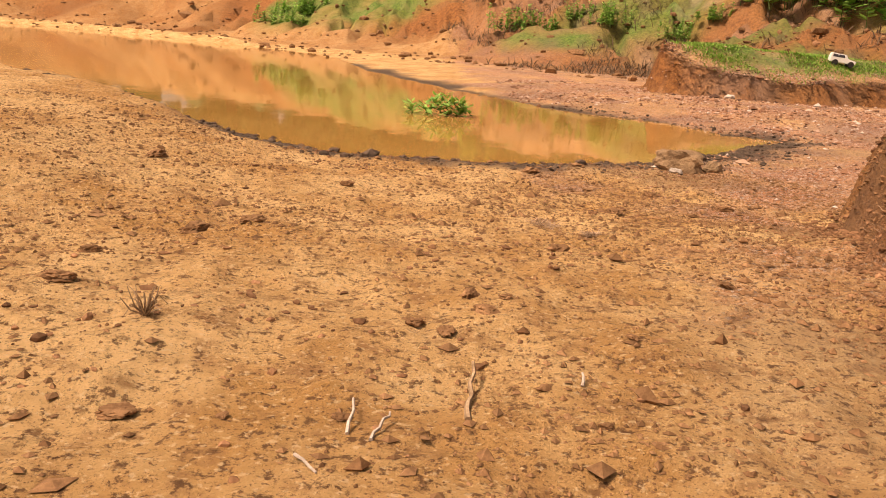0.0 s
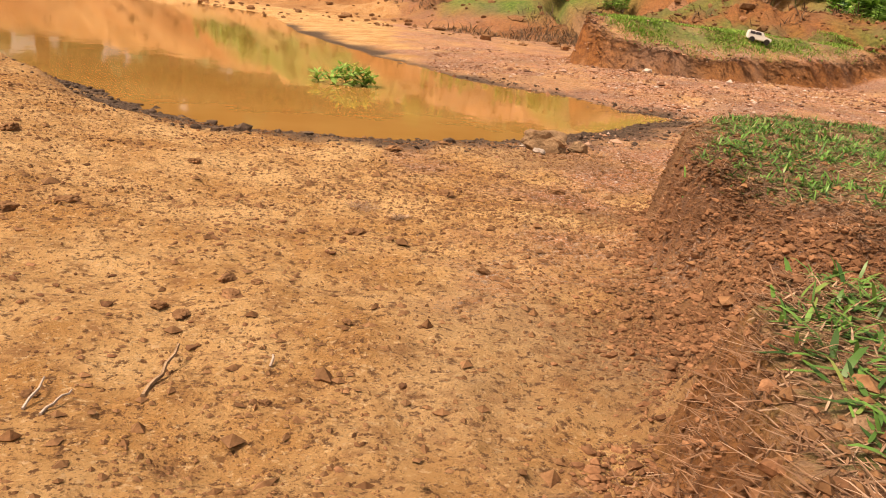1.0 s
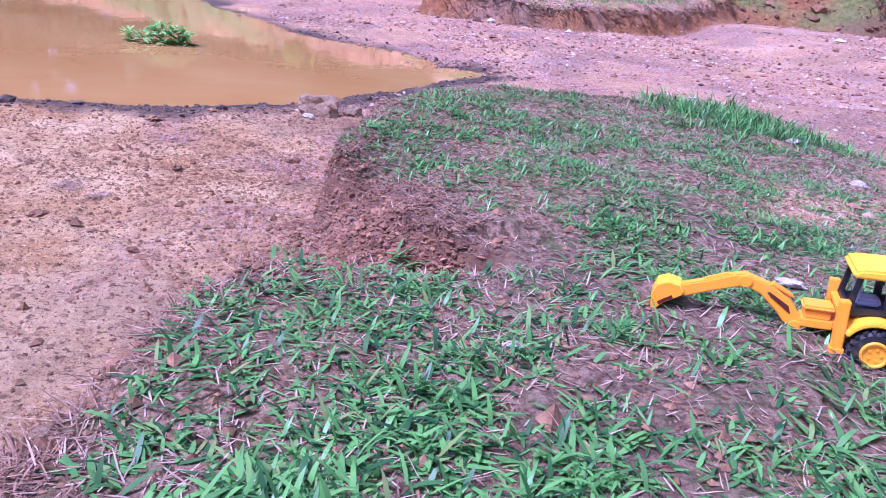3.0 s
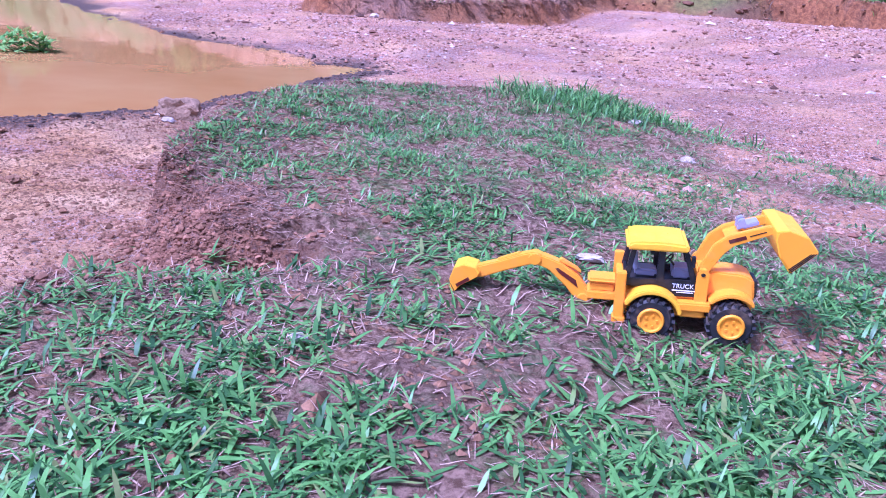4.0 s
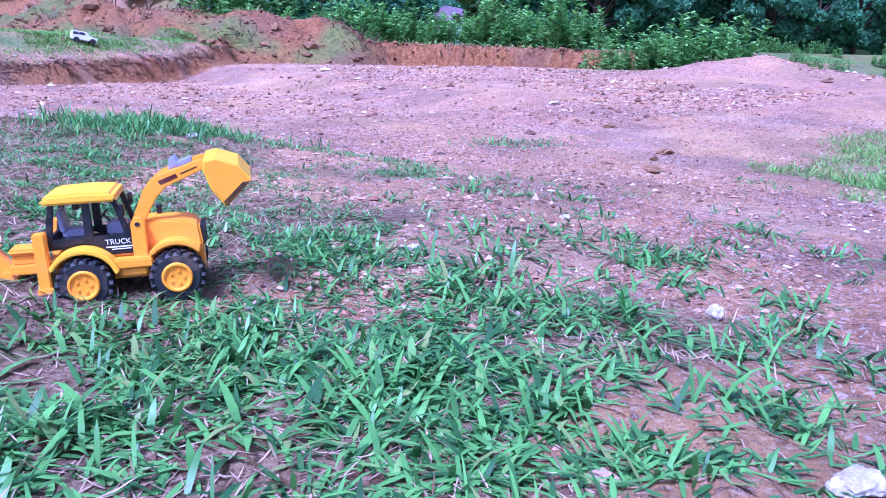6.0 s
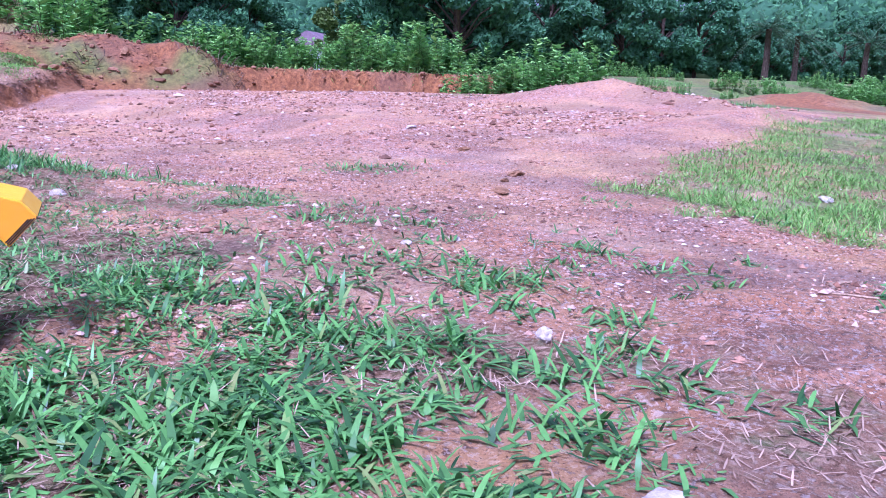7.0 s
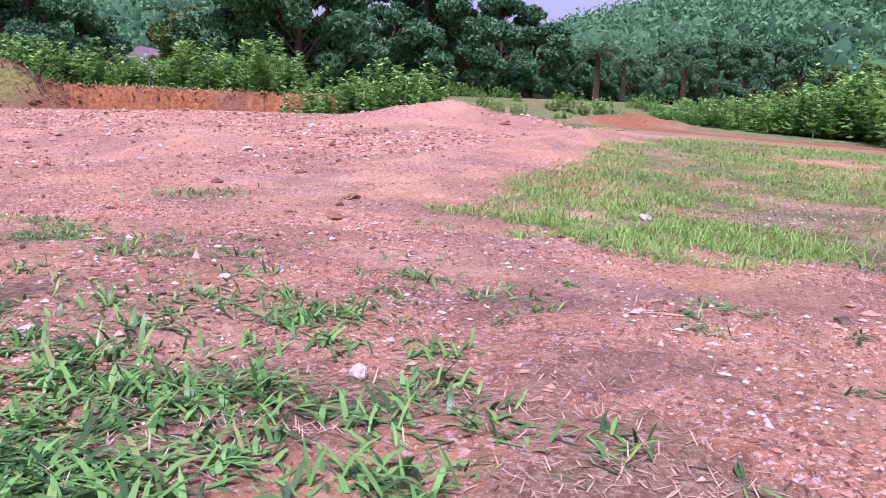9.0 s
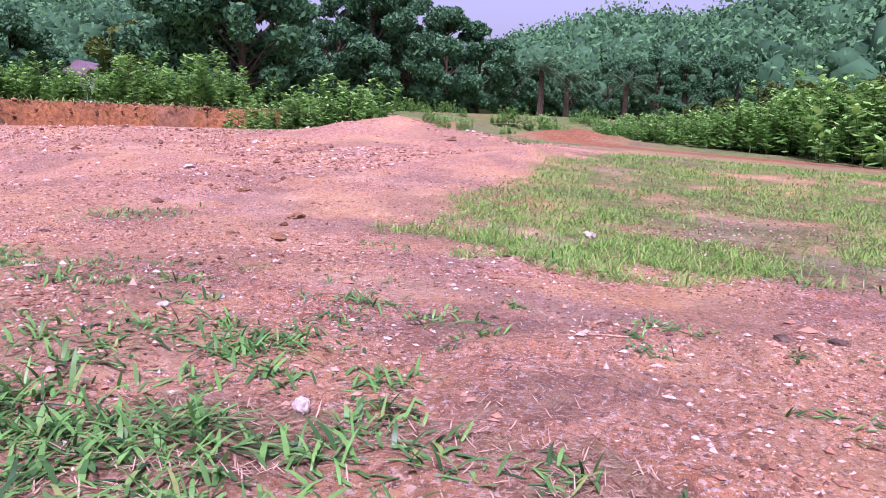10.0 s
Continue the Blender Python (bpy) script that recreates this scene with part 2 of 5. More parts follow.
def line_distance(px, py, line, closed):
    """The distance from points to a line of corners."""
    d = np.full(px.shape, 1e9)
    ends = line[1:] + line[:1] if closed else line[1:]
    for (ax, ay), (bx, by) in zip(line, ends):
        ux, uy = bx - ax, by - ay
        t = np.clip(((px - ax) * ux + (py - ay) * uy) / (ux * ux + uy * uy), 0, 1)
        d = np.minimum(d, np.hypot(px - ax - t * ux, py - ay - t * uy))
    return d


def inside_of(px, py, ring):
    """The signed distance to a ring, positive inside."""
    odd = np.zeros(px.shape, bool)
    for (ax, ay), (bx, by) in zip(ring, ring[1:] + ring[:1]):
        if ay != by:
            odd ^= ((ay > py) != (by > py)) & (px < (bx - ax) * (py - ay) / (by - ay) + ax)
    d = line_distance(px, py, ring, True)
    return np.where(odd, d, -d)


def lattice(px, py, size, seed):
    """Smooth value noise, -1 to 1."""
    x, y = px / size + seed * 17.3, py / size - seed * 9.1
    ix, iy = np.floor(x).astype(np.int64), np.floor(y).astype(np.int64)
    fx, fy = x - ix, y - iy
    fx, fy = fx * fx * (3 - 2 * fx), fy * fy * (3 - 2 * fy)

    def value(i, j):
        h = (i * 374761393 + j * 668265263 + seed * 974711) & 0x7FFFFFFF
        h = ((h ^ (h >> 13)) * 1274126177) & 0x7FFFFFFF
        return ((h ^ (h >> 16)) & 0xFFFF) / 32767.5 - 1

    a = value(ix, iy) * (1 - fx) + value(ix + 1, iy) * fx
    b = value(ix, iy + 1) * (1 - fx) + value(ix + 1, iy + 1) * fx
    return a * (1 - fy) + b * fy


def rough_noise(px, py, size, octaves, seed):
    out, w = 0, 1.0
    for k in range(octaves):
        out = out + w * lattice(px, py, size / 2 ** k, seed + k)
        w *= 0.5
    return out


def blob(px, py, x, y, sx, sy, turn=0.0):
    c, s = math.cos(radians(turn)), math.sin(radians(turn))
    u, v = (px - x) * c + (py - y) * s, -(px - x) * s + (py - y) * c
    return np.exp(-(u / sx) ** 2 - (v / sy) ** 2)


def upland(px, py):
    """The level of the gravel flat and of the grass bank's top."""
    z = 0.26 - 0.04 * (np.clip(px, 0, 4.3) - 1.2) + 0.032 * np.clip(px - 4.3, 0, 4.7) + 0.016 * np.clip(px - 13, 0, 60) + 0.03 * np.clip(py - 0.5, -2, 2.5)
    return z


def terrain(px, py):
    """Heights and covers of the ground over the plan."""
    pond = inside_of(px, py, POND) + 0.035 * rough_noise(px, py, 0.3, 3, 107)
    bank = inside_of(px, py, BANK) + 0.042 * rough_noise(px, py, 0.2, 4, 3)
    far = inside_of(px, py, FAR_BANK) + 0.10 * rough_noise(px, py, 0.5, 3, 5)
    rise = inside_of(px, py, RISE) + 0.4 * rough_noise(px, py, 2.2, 4, 7)
    sand = 0.062 - 0.052 * step(1.0, 2.7, py) + 0.13 * step(-0.35, -1.7, px) * step(1.2, 2.2, py)
    sand = sand + 0.013 * rough_noise(px, py, 0.45, 4, 11) + 0.05 * blob(px, py, -0.1, 0.35, 0.4, 0.12) - 0.02 * blob(px, py, 0.15, 0.62, 0.09, 0.05)
    up = upland(px, py)
    low = WATER + 0.065 * np.minimum(np.maximum(-pond, 0), 1.4 + 8 * step(4.2, 1.5, py) + 8 * step(5.0, 7.0, px)) + 0.02 * rough_noise(px, py, 1.1, 2, 19)
    flat = np.minimum(up, low) - 0.02 * np.exp(-((up - low) / 0.06) ** 2)
    out = sand + (flat - sand) * step(0.85, 1.7, px + 0.35 * np.maximum(py - 3.5, 0))
    worn = blob(px, py, 0.86, 1.04, 0.24, 0.24)
    edge = np.where(px > 2.5, step(-0.5, 0.4, bank), step(-0.04 - 0.20 * worn, 0.03, bank))
    h = out + (up - out) * edge
    h = h + edge * 0.012 * rough_noise(px, py, 0.25, 3, 23)
    # the worn ramp in the bank's edge
    ramp_d = line_distance(px, py, RAMP, False) + 0.025 * rough_noise(px, py, 0.1, 2, 29)
    floor = 0.06 + 0.19 * step(0.62, 1.12, px) + np.maximum(ramp_d - 0.04, 0) * 2.6 + 0.012 * rough_noise(px, py, 0.06, 2, 109)
    # rounded, crumbled edges
    west = step(1.9, 1.3, px)
    h = h - west * edge * 0.045 * np.exp(-np.maximum(bank, 0) / 0.05)
    h = h + west * np.exp(-((bank + 0.03) / 0.09) ** 2) * (0.022 * rough_noise(px, py, 0.16, 4, 139) + 0.014 * np.abs(rough_noise(px, py, 0.06, 2, 149)))
    h = np.where(edge > 0, np.minimum(h, np.maximum(floor, out)), h)
    # the far bank
    top = np.maximum(0.31 - 0.03 * (px - 2.3), 0.2) + 0.45 * np.clip(py - 8.45 - 0.35 * np.clip(px - 4.2, 0, 4), 0, 0.7)
    h = np.where(far > -0.1, h + np.maximum(top + 0.03 * rough_noise(px, py, 0.4, 3, 71) - h, 0) * step(-0.07, 0.07, far), h)
    # the gravel ridge and the hollow behind it
    h = h + 0.24 * blob(px, py, 9.25, 3.85, 0.55, 0.95, 20) + 0.05 * blob(px, py, 7.5, 7.0, 0.35, 0.3) + 0.10 * blob(px, py, 8.1, 1.9, 0.9, 0.25, 0)
    cut = step(6.6, 8.0, py) * step(14.0, 11.5, py) * (px > 5)
    h = h - 0.40 * cut * step(-2.6, -1.2, rise)
    # the cut slopes all round
    north = step(1.5, 2.3, py / np.maximum(np.abs(px), 1e-3) + 10 * (px < 0))
    wall = 0.12 + 0.15 * cut + 2.4 * north
    h = h + (wall + 0.40 * cut) * step(-0.1, 0.18 + 7.0 * north, rise) * (rise > -0.2)
    gullies = np.abs(rough_noise(px, py, 1.6, 4, 31))
    h = h - 0.45 * north * step(0.2, 2.5, rise) * step(14, 4, rise) * step(0.5, 0.0, gullies) + 0.3 * north * step(0, 3, rise) * rough_noise(px, py, 3.0, 4, 33)
    # the broken hillock at the end of the cut, and the mound by the track
    hk = inside_of(px, py, HILLOCK) + 0.16 * rough_noise(px, py, 0.9, 4, 151)
    hk_top = 0.50 + 0.45 * step(9.3, 8.1, px) + 0.06 * np.clip(8 - px, 0, 4) + 0.14 * rough_noise(px, py, 1.1, 4, 157) - 0.22 * step(0.35, 0.0, np.abs(rough_noise(px, py, 0.9, 3, 197)))
    hk_wide = 0.25 + 1.1 * step(9.0, 7.6, px)
    h = np.where(hk > 0, h + np.maximum(hk_top - h, 0) * np.clip(hk / hk_wide, 0, 1) ** 0.6, h)
    h = h + 0.15 * blob(px, py, 13.2, 3.0, 0.55, 0.95) * (1 + 0.3 * rough_noise(px, py, 0.5, 3, 163))
    h = h + (0.05 * rough_noise(px, py, 0.5, 4, 167)) * blob(px, py, 9.4, 3.6, 1.2, 1.6)
    # the pond's bed
    h = np.where(pond > 0, WATER - 0.16 * step(-0.02, 0.35, pond) - 0.004, h)
    shore = np.maximum(-pond, 0)
    h = np.where((pond <= 0) & (shore < 0.5) & (far < -0.2), np.minimum(h, WATER + 0.002 + shore * 0.10 + (h - WATER) * step(0.1, 0.5, shore)), h)
    near = (np.abs(px - 1.5) < 6) & (np.abs(py - 2) < 6)
    fine = 0.0055 * rough_noise(px, py, 0.07, 3, 37) + 0.006 * np.maximum(rough_noise(px, py, 0.035, 2, 41), 0) ** 2
    h = h + np.where(near, fine, 0)
    covers = {}
    patch = rough_noise(px, py, 0.35, 4, 43)
    covers["gravel"] = np.clip(step(0.0, 0.5, px + 0.35 * patch - 0.5 + 0.4 * (py > 3.6) * step(3.6, 4.5, py)) * (0.75 + 0.4 * patch), 0, 1)
    steep = step(-0.07, -0.02, bank) * step(0.06, 0.0, bank) * step(2.4, 2.0, px)
    face = step(-0.25, -0.1, far) * step(0.22, 0.05, far)
    green = step(0.0, 0.06, bank) * step(-0.25, 0.25, 1.15 * (2.0 - px + 0.22 * py) + 0.7 * patch)
    covers["grass"] = np.clip(green * step(-2.2, -1.0, py + 0.4 * patch), 0, 1)
    meadow = step(10.5, 12.5, np.hypot(px - 1.3, py + 0.5)) * step(0.3, 1.2, rise) * (1 - north) + step(0.2, 1.4, px - 8.2 - 0.8 * np.maximum(py - 0.2, 0)) * (py < 3)
    strip = step(-0.1, 0.2, inside_of(px, py, FIELD) + 0.18 * patch) * step(-0.9, 0.3, patch)
    broad = rough_noise(px, py, 4.5, 4, 73)
    slopes = step(0.2, 0.6, 0.5 * broad + blob(px, py, -2.4, 27, 3.4, 2.6) + 0.6 * blob(px, py, 2.2, 18.5, 2.4, 1.2) + 0.5 * step(6, 9, rise)) * (rise > -2.5) * (px < 9)
    beyond = step(9.7, 10.4, np.hypot(px - 1.4, py + 0.5) + 0.3 * patch) * step(6.6, 6.0, py) * (px > 0)
    track = step(0.62, 0.3, line_distance(px, py, TRACK, False) + 0.12 * patch)
    covers["lawn"] = np.clip(np.maximum.reduce([beyond * 0.9, meadow * (0.75 + 0.4 * broad), strip * 0.75, 0.7 * step(0.1, 0.5, hk) * step(0.15, 0.5, rough_noise(px, py, 1.3, 3, 173)), slopes * (0.75 + 0.5 * rough_noise(px, py, 1.2, 3, 127)), step(0.25, 0.6, far) * (0.6 + 0.5 * patch)]), 0, 1) * (1 - track) * (1 - blob(px, py, 13.0, 3.0, 0.8, 1.1))
    covers["mud"] = step(-0.36, -0.10, pond + 0.14 * patch) * (py < 14)
    covers["orange"] = np.clip(np.maximum(np.maximum(steep * 0.85, face), step(-0.1, 0.3, rise) * step(9, 3, rise) * (0.85 + 0.4 * rough_noise(px, py, 3.0, 3, 47))), 0, 1)
    covers["orange"] = np.maximum(covers["orange"], cut * step(-1.6, -1.0, rise) * (rise < 0.3))
    covers["orange"] = np.maximum.reduce([covers["orange"], track * 0.9, blob(px, py, 13.2, 3.0, 0.8, 1.1), step(-0.2, 0.1, hk), 0.75 * worn * (bank < 0.05), 0.8 * step(0.10, 0.05, ramp_d) * (px < 1.3) * (px > 0.75)])
    damp = np.maximum.reduce([blob(px, py, 2.86, 0.09, 0.22, 0.10, -40), blob(px, py, 2.69, -0.28, 0.30, 0.09, -30), blob(px, py, 3.15, 0.2, 0.12, 0.2), 0.4 * blob(px, py, 0.5, 0.8, 0.25, 0.3)])
    covers["damp"] = np.clip(step(0.0, 0.7, rough_noise(px, py, 0.45, 3, 53)) * step(0.2, 0.8, px) * 0.6 + 0.95 * damp * step(-0.5, 0.3, patch), 0, 1)
    covers["pale"] = (hk < -0.3) * np.clip(step(0.3, 1.0, rough_noise(px, py, 0.5, 4, 59)) * step(1.8, 2.6, px) * (px < 9) * 0.2, 0, 1)
    return h, covers


def ground_z(x, y):
    return float(terrain(np.array([float(x)]), np.array([float(y)]))[0][0])


def spaced(lo, hi, fine, outer_lo, outer_hi, grow=1.06, most=6.0):
    mid = list(np.arange(lo, hi, fine))
    left, right, s = [], [], fine
    x = lo
    while x > outer_lo:
        s = min(s * grow, most)
        x -= s
        left.append(x)
    x, s = mid[-1], fine
    while x < outer_hi:
        s = min(s * grow, most)
        x += s
        right.append(x)
    return np.array(left[::-1] + mid + right)


def part(name, bm, mat, parent=None, label="", smooth=True):
    """Links a bmesh as one mesh object, under a thing or a part."""
    me = bpy.data.meshes.new(name)
    bm.to_mesh(me)
    bm.free()
    me.materials.append(mat)
    if smooth:
        me.shade_smooth()
        me.set_sharp_from_angle(angle=radians(32))
    ob = new(name, me)
    if parent is not None:
        ob.parent = parent
    return tagged(ob, label)


def sheet(name, verts, faces, mat, smooth=False):
    """Many small pieces in one mesh: verts (n, 3), faces (m, 3 or 4)."""
    me = bpy.data.meshes.new(name)
    me.from_pydata(np.asarray(verts).tolist(), [], np.asarray(faces).tolist())
    me.materials.append(mat)
    if smooth:
        me.shade_smooth()
    return new(name, me)


xs, ys = spaced(-1.3, 4.2, 0.014, -90, 190, 1.022), spaced(-0.4, 3.3, 0.014, -60, 190, 1.022)
gx, gy = np.meshgrid(xs, ys)
heights, covers = terrain(gx.ravel(), gy.ravel())
nx, ny = len(xs), len(ys)
idx = np.arange(nx * ny).reshape(ny, nx)
quads = np.stack([idx[:-1, :-1], idx[:-1, 1:], idx[1:, 1:], idx[1:, :-1]], -1).reshape(-1, 4)
gm = bpy.data.meshes.new("ground")
gm.vertices.add(nx * ny)
gm.vertices.foreach_set("co", np.stack([gx.ravel(), gy.ravel(), heights], -1).astype(np.float32).ravel())
gm.loops.add(quads.size)
gm.loops.foreach_set("vertex_index", quads.ravel().astype(np.int32))
gm.polygons.add(len(quads))
gm.polygons.foreach_set("loop_start", np.arange(0, quads.size, 4, dtype=np.int32))
gm.update(calc_edges=True)
for name, keys in (("cover", ("gravel", "grass", "mud", "lawn")), ("cover_two", ("orange", "damp", "pale", "mud"))):
    a = gm.color_attributes.new(name, "FLOAT_COLOR", "POINT")
    a.data.foreach_set("color", np.stack([covers[k] for k in keys], -1).astype(np.float32).ravel())
gm.materials.append(MAT_GROUND)
gm.shade_smooth()
ground = tagged(new("ground", gm), "tan sand, reddish gravel and orange soil round a muddy pond", "ground", kind="structure")

bm = bmesh.new()
bm.faces.new([bm.verts.new((x, y, WATER)) for x, y in [(-60, 70), (-60, 5), (-3, 2.4), (3.2, 2.4), (3.2, 9), (2, 30), (0, 70)]])
water = tagged(part("water", bm, MAT_WATER, None, "shallow pond of muddy orange-brown water", False), category="pond", kind="structure")

# ---- grass, straw and pebbles ----
rng = np.random.default_rng(5)


def blades(name, px, py, pz, length, width, lean, mat, curl=0.5):
    """Tapered, bent blades at the given places; one island each."""
    n = len(px)
    turn = rng.uniform(0, 2 * np.pi, n)
    dx, dy = np.cos(turn), np.sin(turn)
    out, tops = [], (0.0, 0.4, 0.75, 1.0)
    length, width, lean = (np.broadcast_to(v, (n,)) for v in (length, width, lean))
    bend = curl * rng.uniform(0.3, 1.6, n)
    side = np.stack([-dy, dx, np.zeros(n)], -1)
    for k, t in enumerate(tops):
        a = lean + bend * t
        r, z = length * t * np.sin(a), length * t * np.cos(a)
        mid = np.stack([px + dx * r, py + dy * r, pz - 0.003 + np.maximum(z, 0.004 + 0.003 * t)], -1)
        w = width * (0.7, 1.0, 0.72, 0.0)[k] / 2
        if k < 3:
            out += [mid - side * w[:, None], mid + side * w[:, None]]
        else:
            out += [mid]
    verts = np.stack(out, 1).reshape(-1, 3)
    base = np.arange(n)[:, None] * 7
    tris = np.array([[0, 1, 3], [0, 3, 2], [2, 3, 5], [2, 5, 4], [4, 5, 6]])
    faces = (base[:, :, None] + tris[None]).reshape(-1, 3)
    return sheet(name, verts, faces, mat, True)


ICO = bmesh.new()
bmesh.ops.create_icosphere(ICO, subdivisions=1, radius=1.0)
ICO_V, ICO_F = np.array([v.co[:] for v in ICO.verts]), np.array([[v.index for v in f.verts] for f in ICO.faces])
ICO.free()


OCT_V = np.array([(1, 0, 0), (-1, 0, 0), (0, 1, 0), (0, -1, 0), (0, 0, 1), (0, 0, -1)], float)
OCT_F = np.array([(0, 2, 4), (2, 1, 4), (1, 3, 4), (3, 0, 4), (2, 0, 5), (1, 2, 5), (3, 1, 5), (0, 3, 5)])


def lumps(name, px, py, pz, size, mat, flat=0.65, cheap=False):
    """Small uneven stones or crumbs at the given places; one island each."""
    n = len(px)
    ball, sides = (OCT_V, OCT_F) if cheap else (ICO_V, ICO_F)
    size = np.broadcast_to(size, (n,))
    turn = rng.uniform(0, 2 * np.pi, n)
    v = ball[None] * rng.uniform(0.65, 1.25, (n, len(ball), 1)) * np.stack([rng.uniform(0.7, 1.5, n), rng.uniform(0.6, 1.0, n), flat * rng.uniform(0.5, 1.2, n)], -1)[:, None]
    c, s = np.cos(turn)[:, None], np.sin(turn)[:, None]
    x, y = v[..., 0] * c - v[..., 1] * s, v[..., 0] * s + v[..., 1] * c
    v = np.stack([x, y, v[..., 2]], -1) * size[:, None, None] + np.stack([px, py, pz + size * 0.25 * flat], -1)[:, None]
    f = sides[None] + (np.arange(n) * len(ball))[:, None, None]
    return sheet(name, v.reshape(-1, 3), f.reshape(-1, 3), mat)


def scatter(n, lo, hi, keep):
    """Random places in a box, kept by a chance from 0 to 1 over the plan; with their heights."""
    px, py = rng.uniform(lo[0], hi[0], n), rng.uniform(lo[1], hi[1], n)
    h, c = terrain(px, py)
    k = rng.random(n) < keep(px, py, c, h)
    return px[k], py[k], h[k]


def tufts(px, py, each, spread):
    qx, qy = np.repeat(px, each), np.repeat(py, each)
    qx, qy = qx + rng.normal(0, spread, len(qx)), qy + rng.normal(0, spread, len(qy))
    return qx, qy, terrain(qx, qy)[0]


def on_bank(px, py, c, h):
    bank = inside_of(px, py, BANK)
    thick = step(-0.25, 0.55, (1.76 - px + 0.40 * py) + 0.6 * rough_noise(px, py, 0.4, 3, 61)) + 0.10 * (rough_noise(px, py, 0.15, 2, 63) > 0.35)
    ramp_d = line_distance(px, py, RAMP, False) + 0.03 * rough_noise(px, py, 0.15, 2, 179)
    return (bank > 0.02 + 0.055 * step(1.4, 0.9, py) * step(1.3, 1.0, px) + 0.05 * rough_noise(px, py, 0.12, 3, 181)) * (ramp_d > 0.10) * np.clip(thick + 0.8 * blob(px, py, 1.62, 0.08, 0.28, 0.22), 0, 1) * (0.25 + 0.75 * step(-0.3, 0.4, rough_noise(px, py, 0.13, 3, 67) + 0.5 * blob(px, py, 1.62, 0.08, 0.3, 0.25)))


bx, by, bz = scatter(30000, (0.3, -1.6), (3.2, 2.7), on_bank)
qx, qy, qz = tufts(bx, by, 8, 0.013)
near = step(1.2, 0.2, qy) + 0.5 * rough_noise(qx, qy, 0.2, 2, 137)
tagged(blades("grass", qx, qy, qz, rng.uniform(0.012, 0.040, len(qx)) * (0.75 + 0.4 * near), rng.uniform(0.0018, 0.0055, len(qx)) * (0.8 + 0.55 * np.maximum(near, 0)), rng.uniform(0.1, 1.4, len(qx)), MAT_BLADE, 0.7),
       "low bright green grass growing in tufts on the bank", "grass", kind="stuff")
# the taller crest of grass at the bank's back
tx, ty, tz = scatter(900, (1.9, 1.8), (2.75, 2.6), lambda x, y, c, h: blob(x, y, 2.28, 2.15, 0.28, 0.22) * (inside_of(x, y, BANK) > 0))
qx, qy, qz = tufts(tx, ty, 12, 0.015)
tagged(blades("tall_grass", qx, qy, qz, rng.uniform(0.025, 0.075, len(qx)), rng.uniform(0.0025, 0.005, len(qx)), rng.uniform(0.1, 1.0, len(qx)), MAT_BLADE, 0.5),
       "taller crest of green grass at the bank's back edge", "grass", kind="stuff")
sx, sy, sz = scatter(100000, (0.3, -1.3), (3.4, 2.7), lambda x, y, c, h: (inside_of(x, y, BANK) > -0.03) * np.clip(c["grass"] * 0.85 * (0.4 + 0.7 * step(-0.3, 0.4, rough_noise(x, y, 0.3, 3, 79))) + 0.03, 0, 1))
tagged(blades("dry_straw", sx, sy, sz, rng.uniform(0.008, 0.034, len(sx)), rng.uniform(0.0010, 0.0024, len(sx)), rng.uniform(0.6, 1.5, len(sx)), MAT_STRAW, 0.3),
       "pinkish dry straw lying between the green tufts", "straw", kind="stuff")
# roots and dead grass that hang over the bank's broken edge
def along_edge(count, out, wide):
    """Random places along the bank's broken edge, some way out from it; with their heights."""
    line = np.array(BANK[1:20])
    a, b = line[:-1], line[1:]
    far = np.hypot(*(b - a).T)
    k = rng.choice(len(a), count, p=far / far.sum())
    t, off = rng.random(count), rng.normal(-out, wide, count)
    side = np.stack([(b - a)[k, 1], -(b - a)[k, 0]], -1) / far[k, None]
    p = a[k] + (b - a)[k] * t[:, None] + side * off[:, None]
    keep = (np.abs(inside_of(p[:, 0], p[:, 1], BANK)) < 0.14) & (rng.random(count) < 0.3 + 0.7 * step(-0.3, 0.3, rough_noise(p[:, 0], p[:, 1], 0.13, 2, 83)))
    p = p[keep]
    return p[:, 0], p[:, 1], terrain(p[:, 0], p[:, 1])[0]


ex, ey, ez = along_edge(17000, -0.03, 0.035)
keep = line_distance(ex, ey, RAMP, False) > 0.06
ex, ey, ez = ex[keep], ey[keep], ez[keep]
tagged(blades("dead_grass", ex, ey, ez, rng.uniform(0.012, 0.05, len(ex)), rng.uniform(0.0009, 0.0022, len(ex)), rng.uniform(0.6, 1.8, len(ex)), MAT_BROWN, 0.9),
       "tangled brown dead grass and roots along the bank's broken edge", "dead grass", kind="stuff")
ex, ey, ez = along_edge(3200, -0.05, 0.04)
tagged(blades("straw_fringe", ex, ey, ez, rng.uniform(0.012, 0.045, len(ex)), rng.uniform(0.001, 0.0024, len(ex)), rng.uniform(0.8, 1.6, len(ex)), MAT_STRAW, 0.5),
       "pale straw lying over the bank's broken edge", "straw", kind="stuff")
# fine grass of the field beyond the gravel
def on_field(x, y, c, h):
    bare = rough_noise(x, y, 0.5, 4, 43)
    inner = inside_of(x, y, FIELD) + 0.16 * rough_noise(x, y, 0.35, 4, 191)
    return step(-0.16, 0.05, inner) * np.clip(step(-0.35, 0.25, bare + 0.7 * step(0.9, 0.2, inner) * step(-0.6, 0.1, y)), 0.06, 1) * np.clip(11 / x ** 1.6, 0, 1)


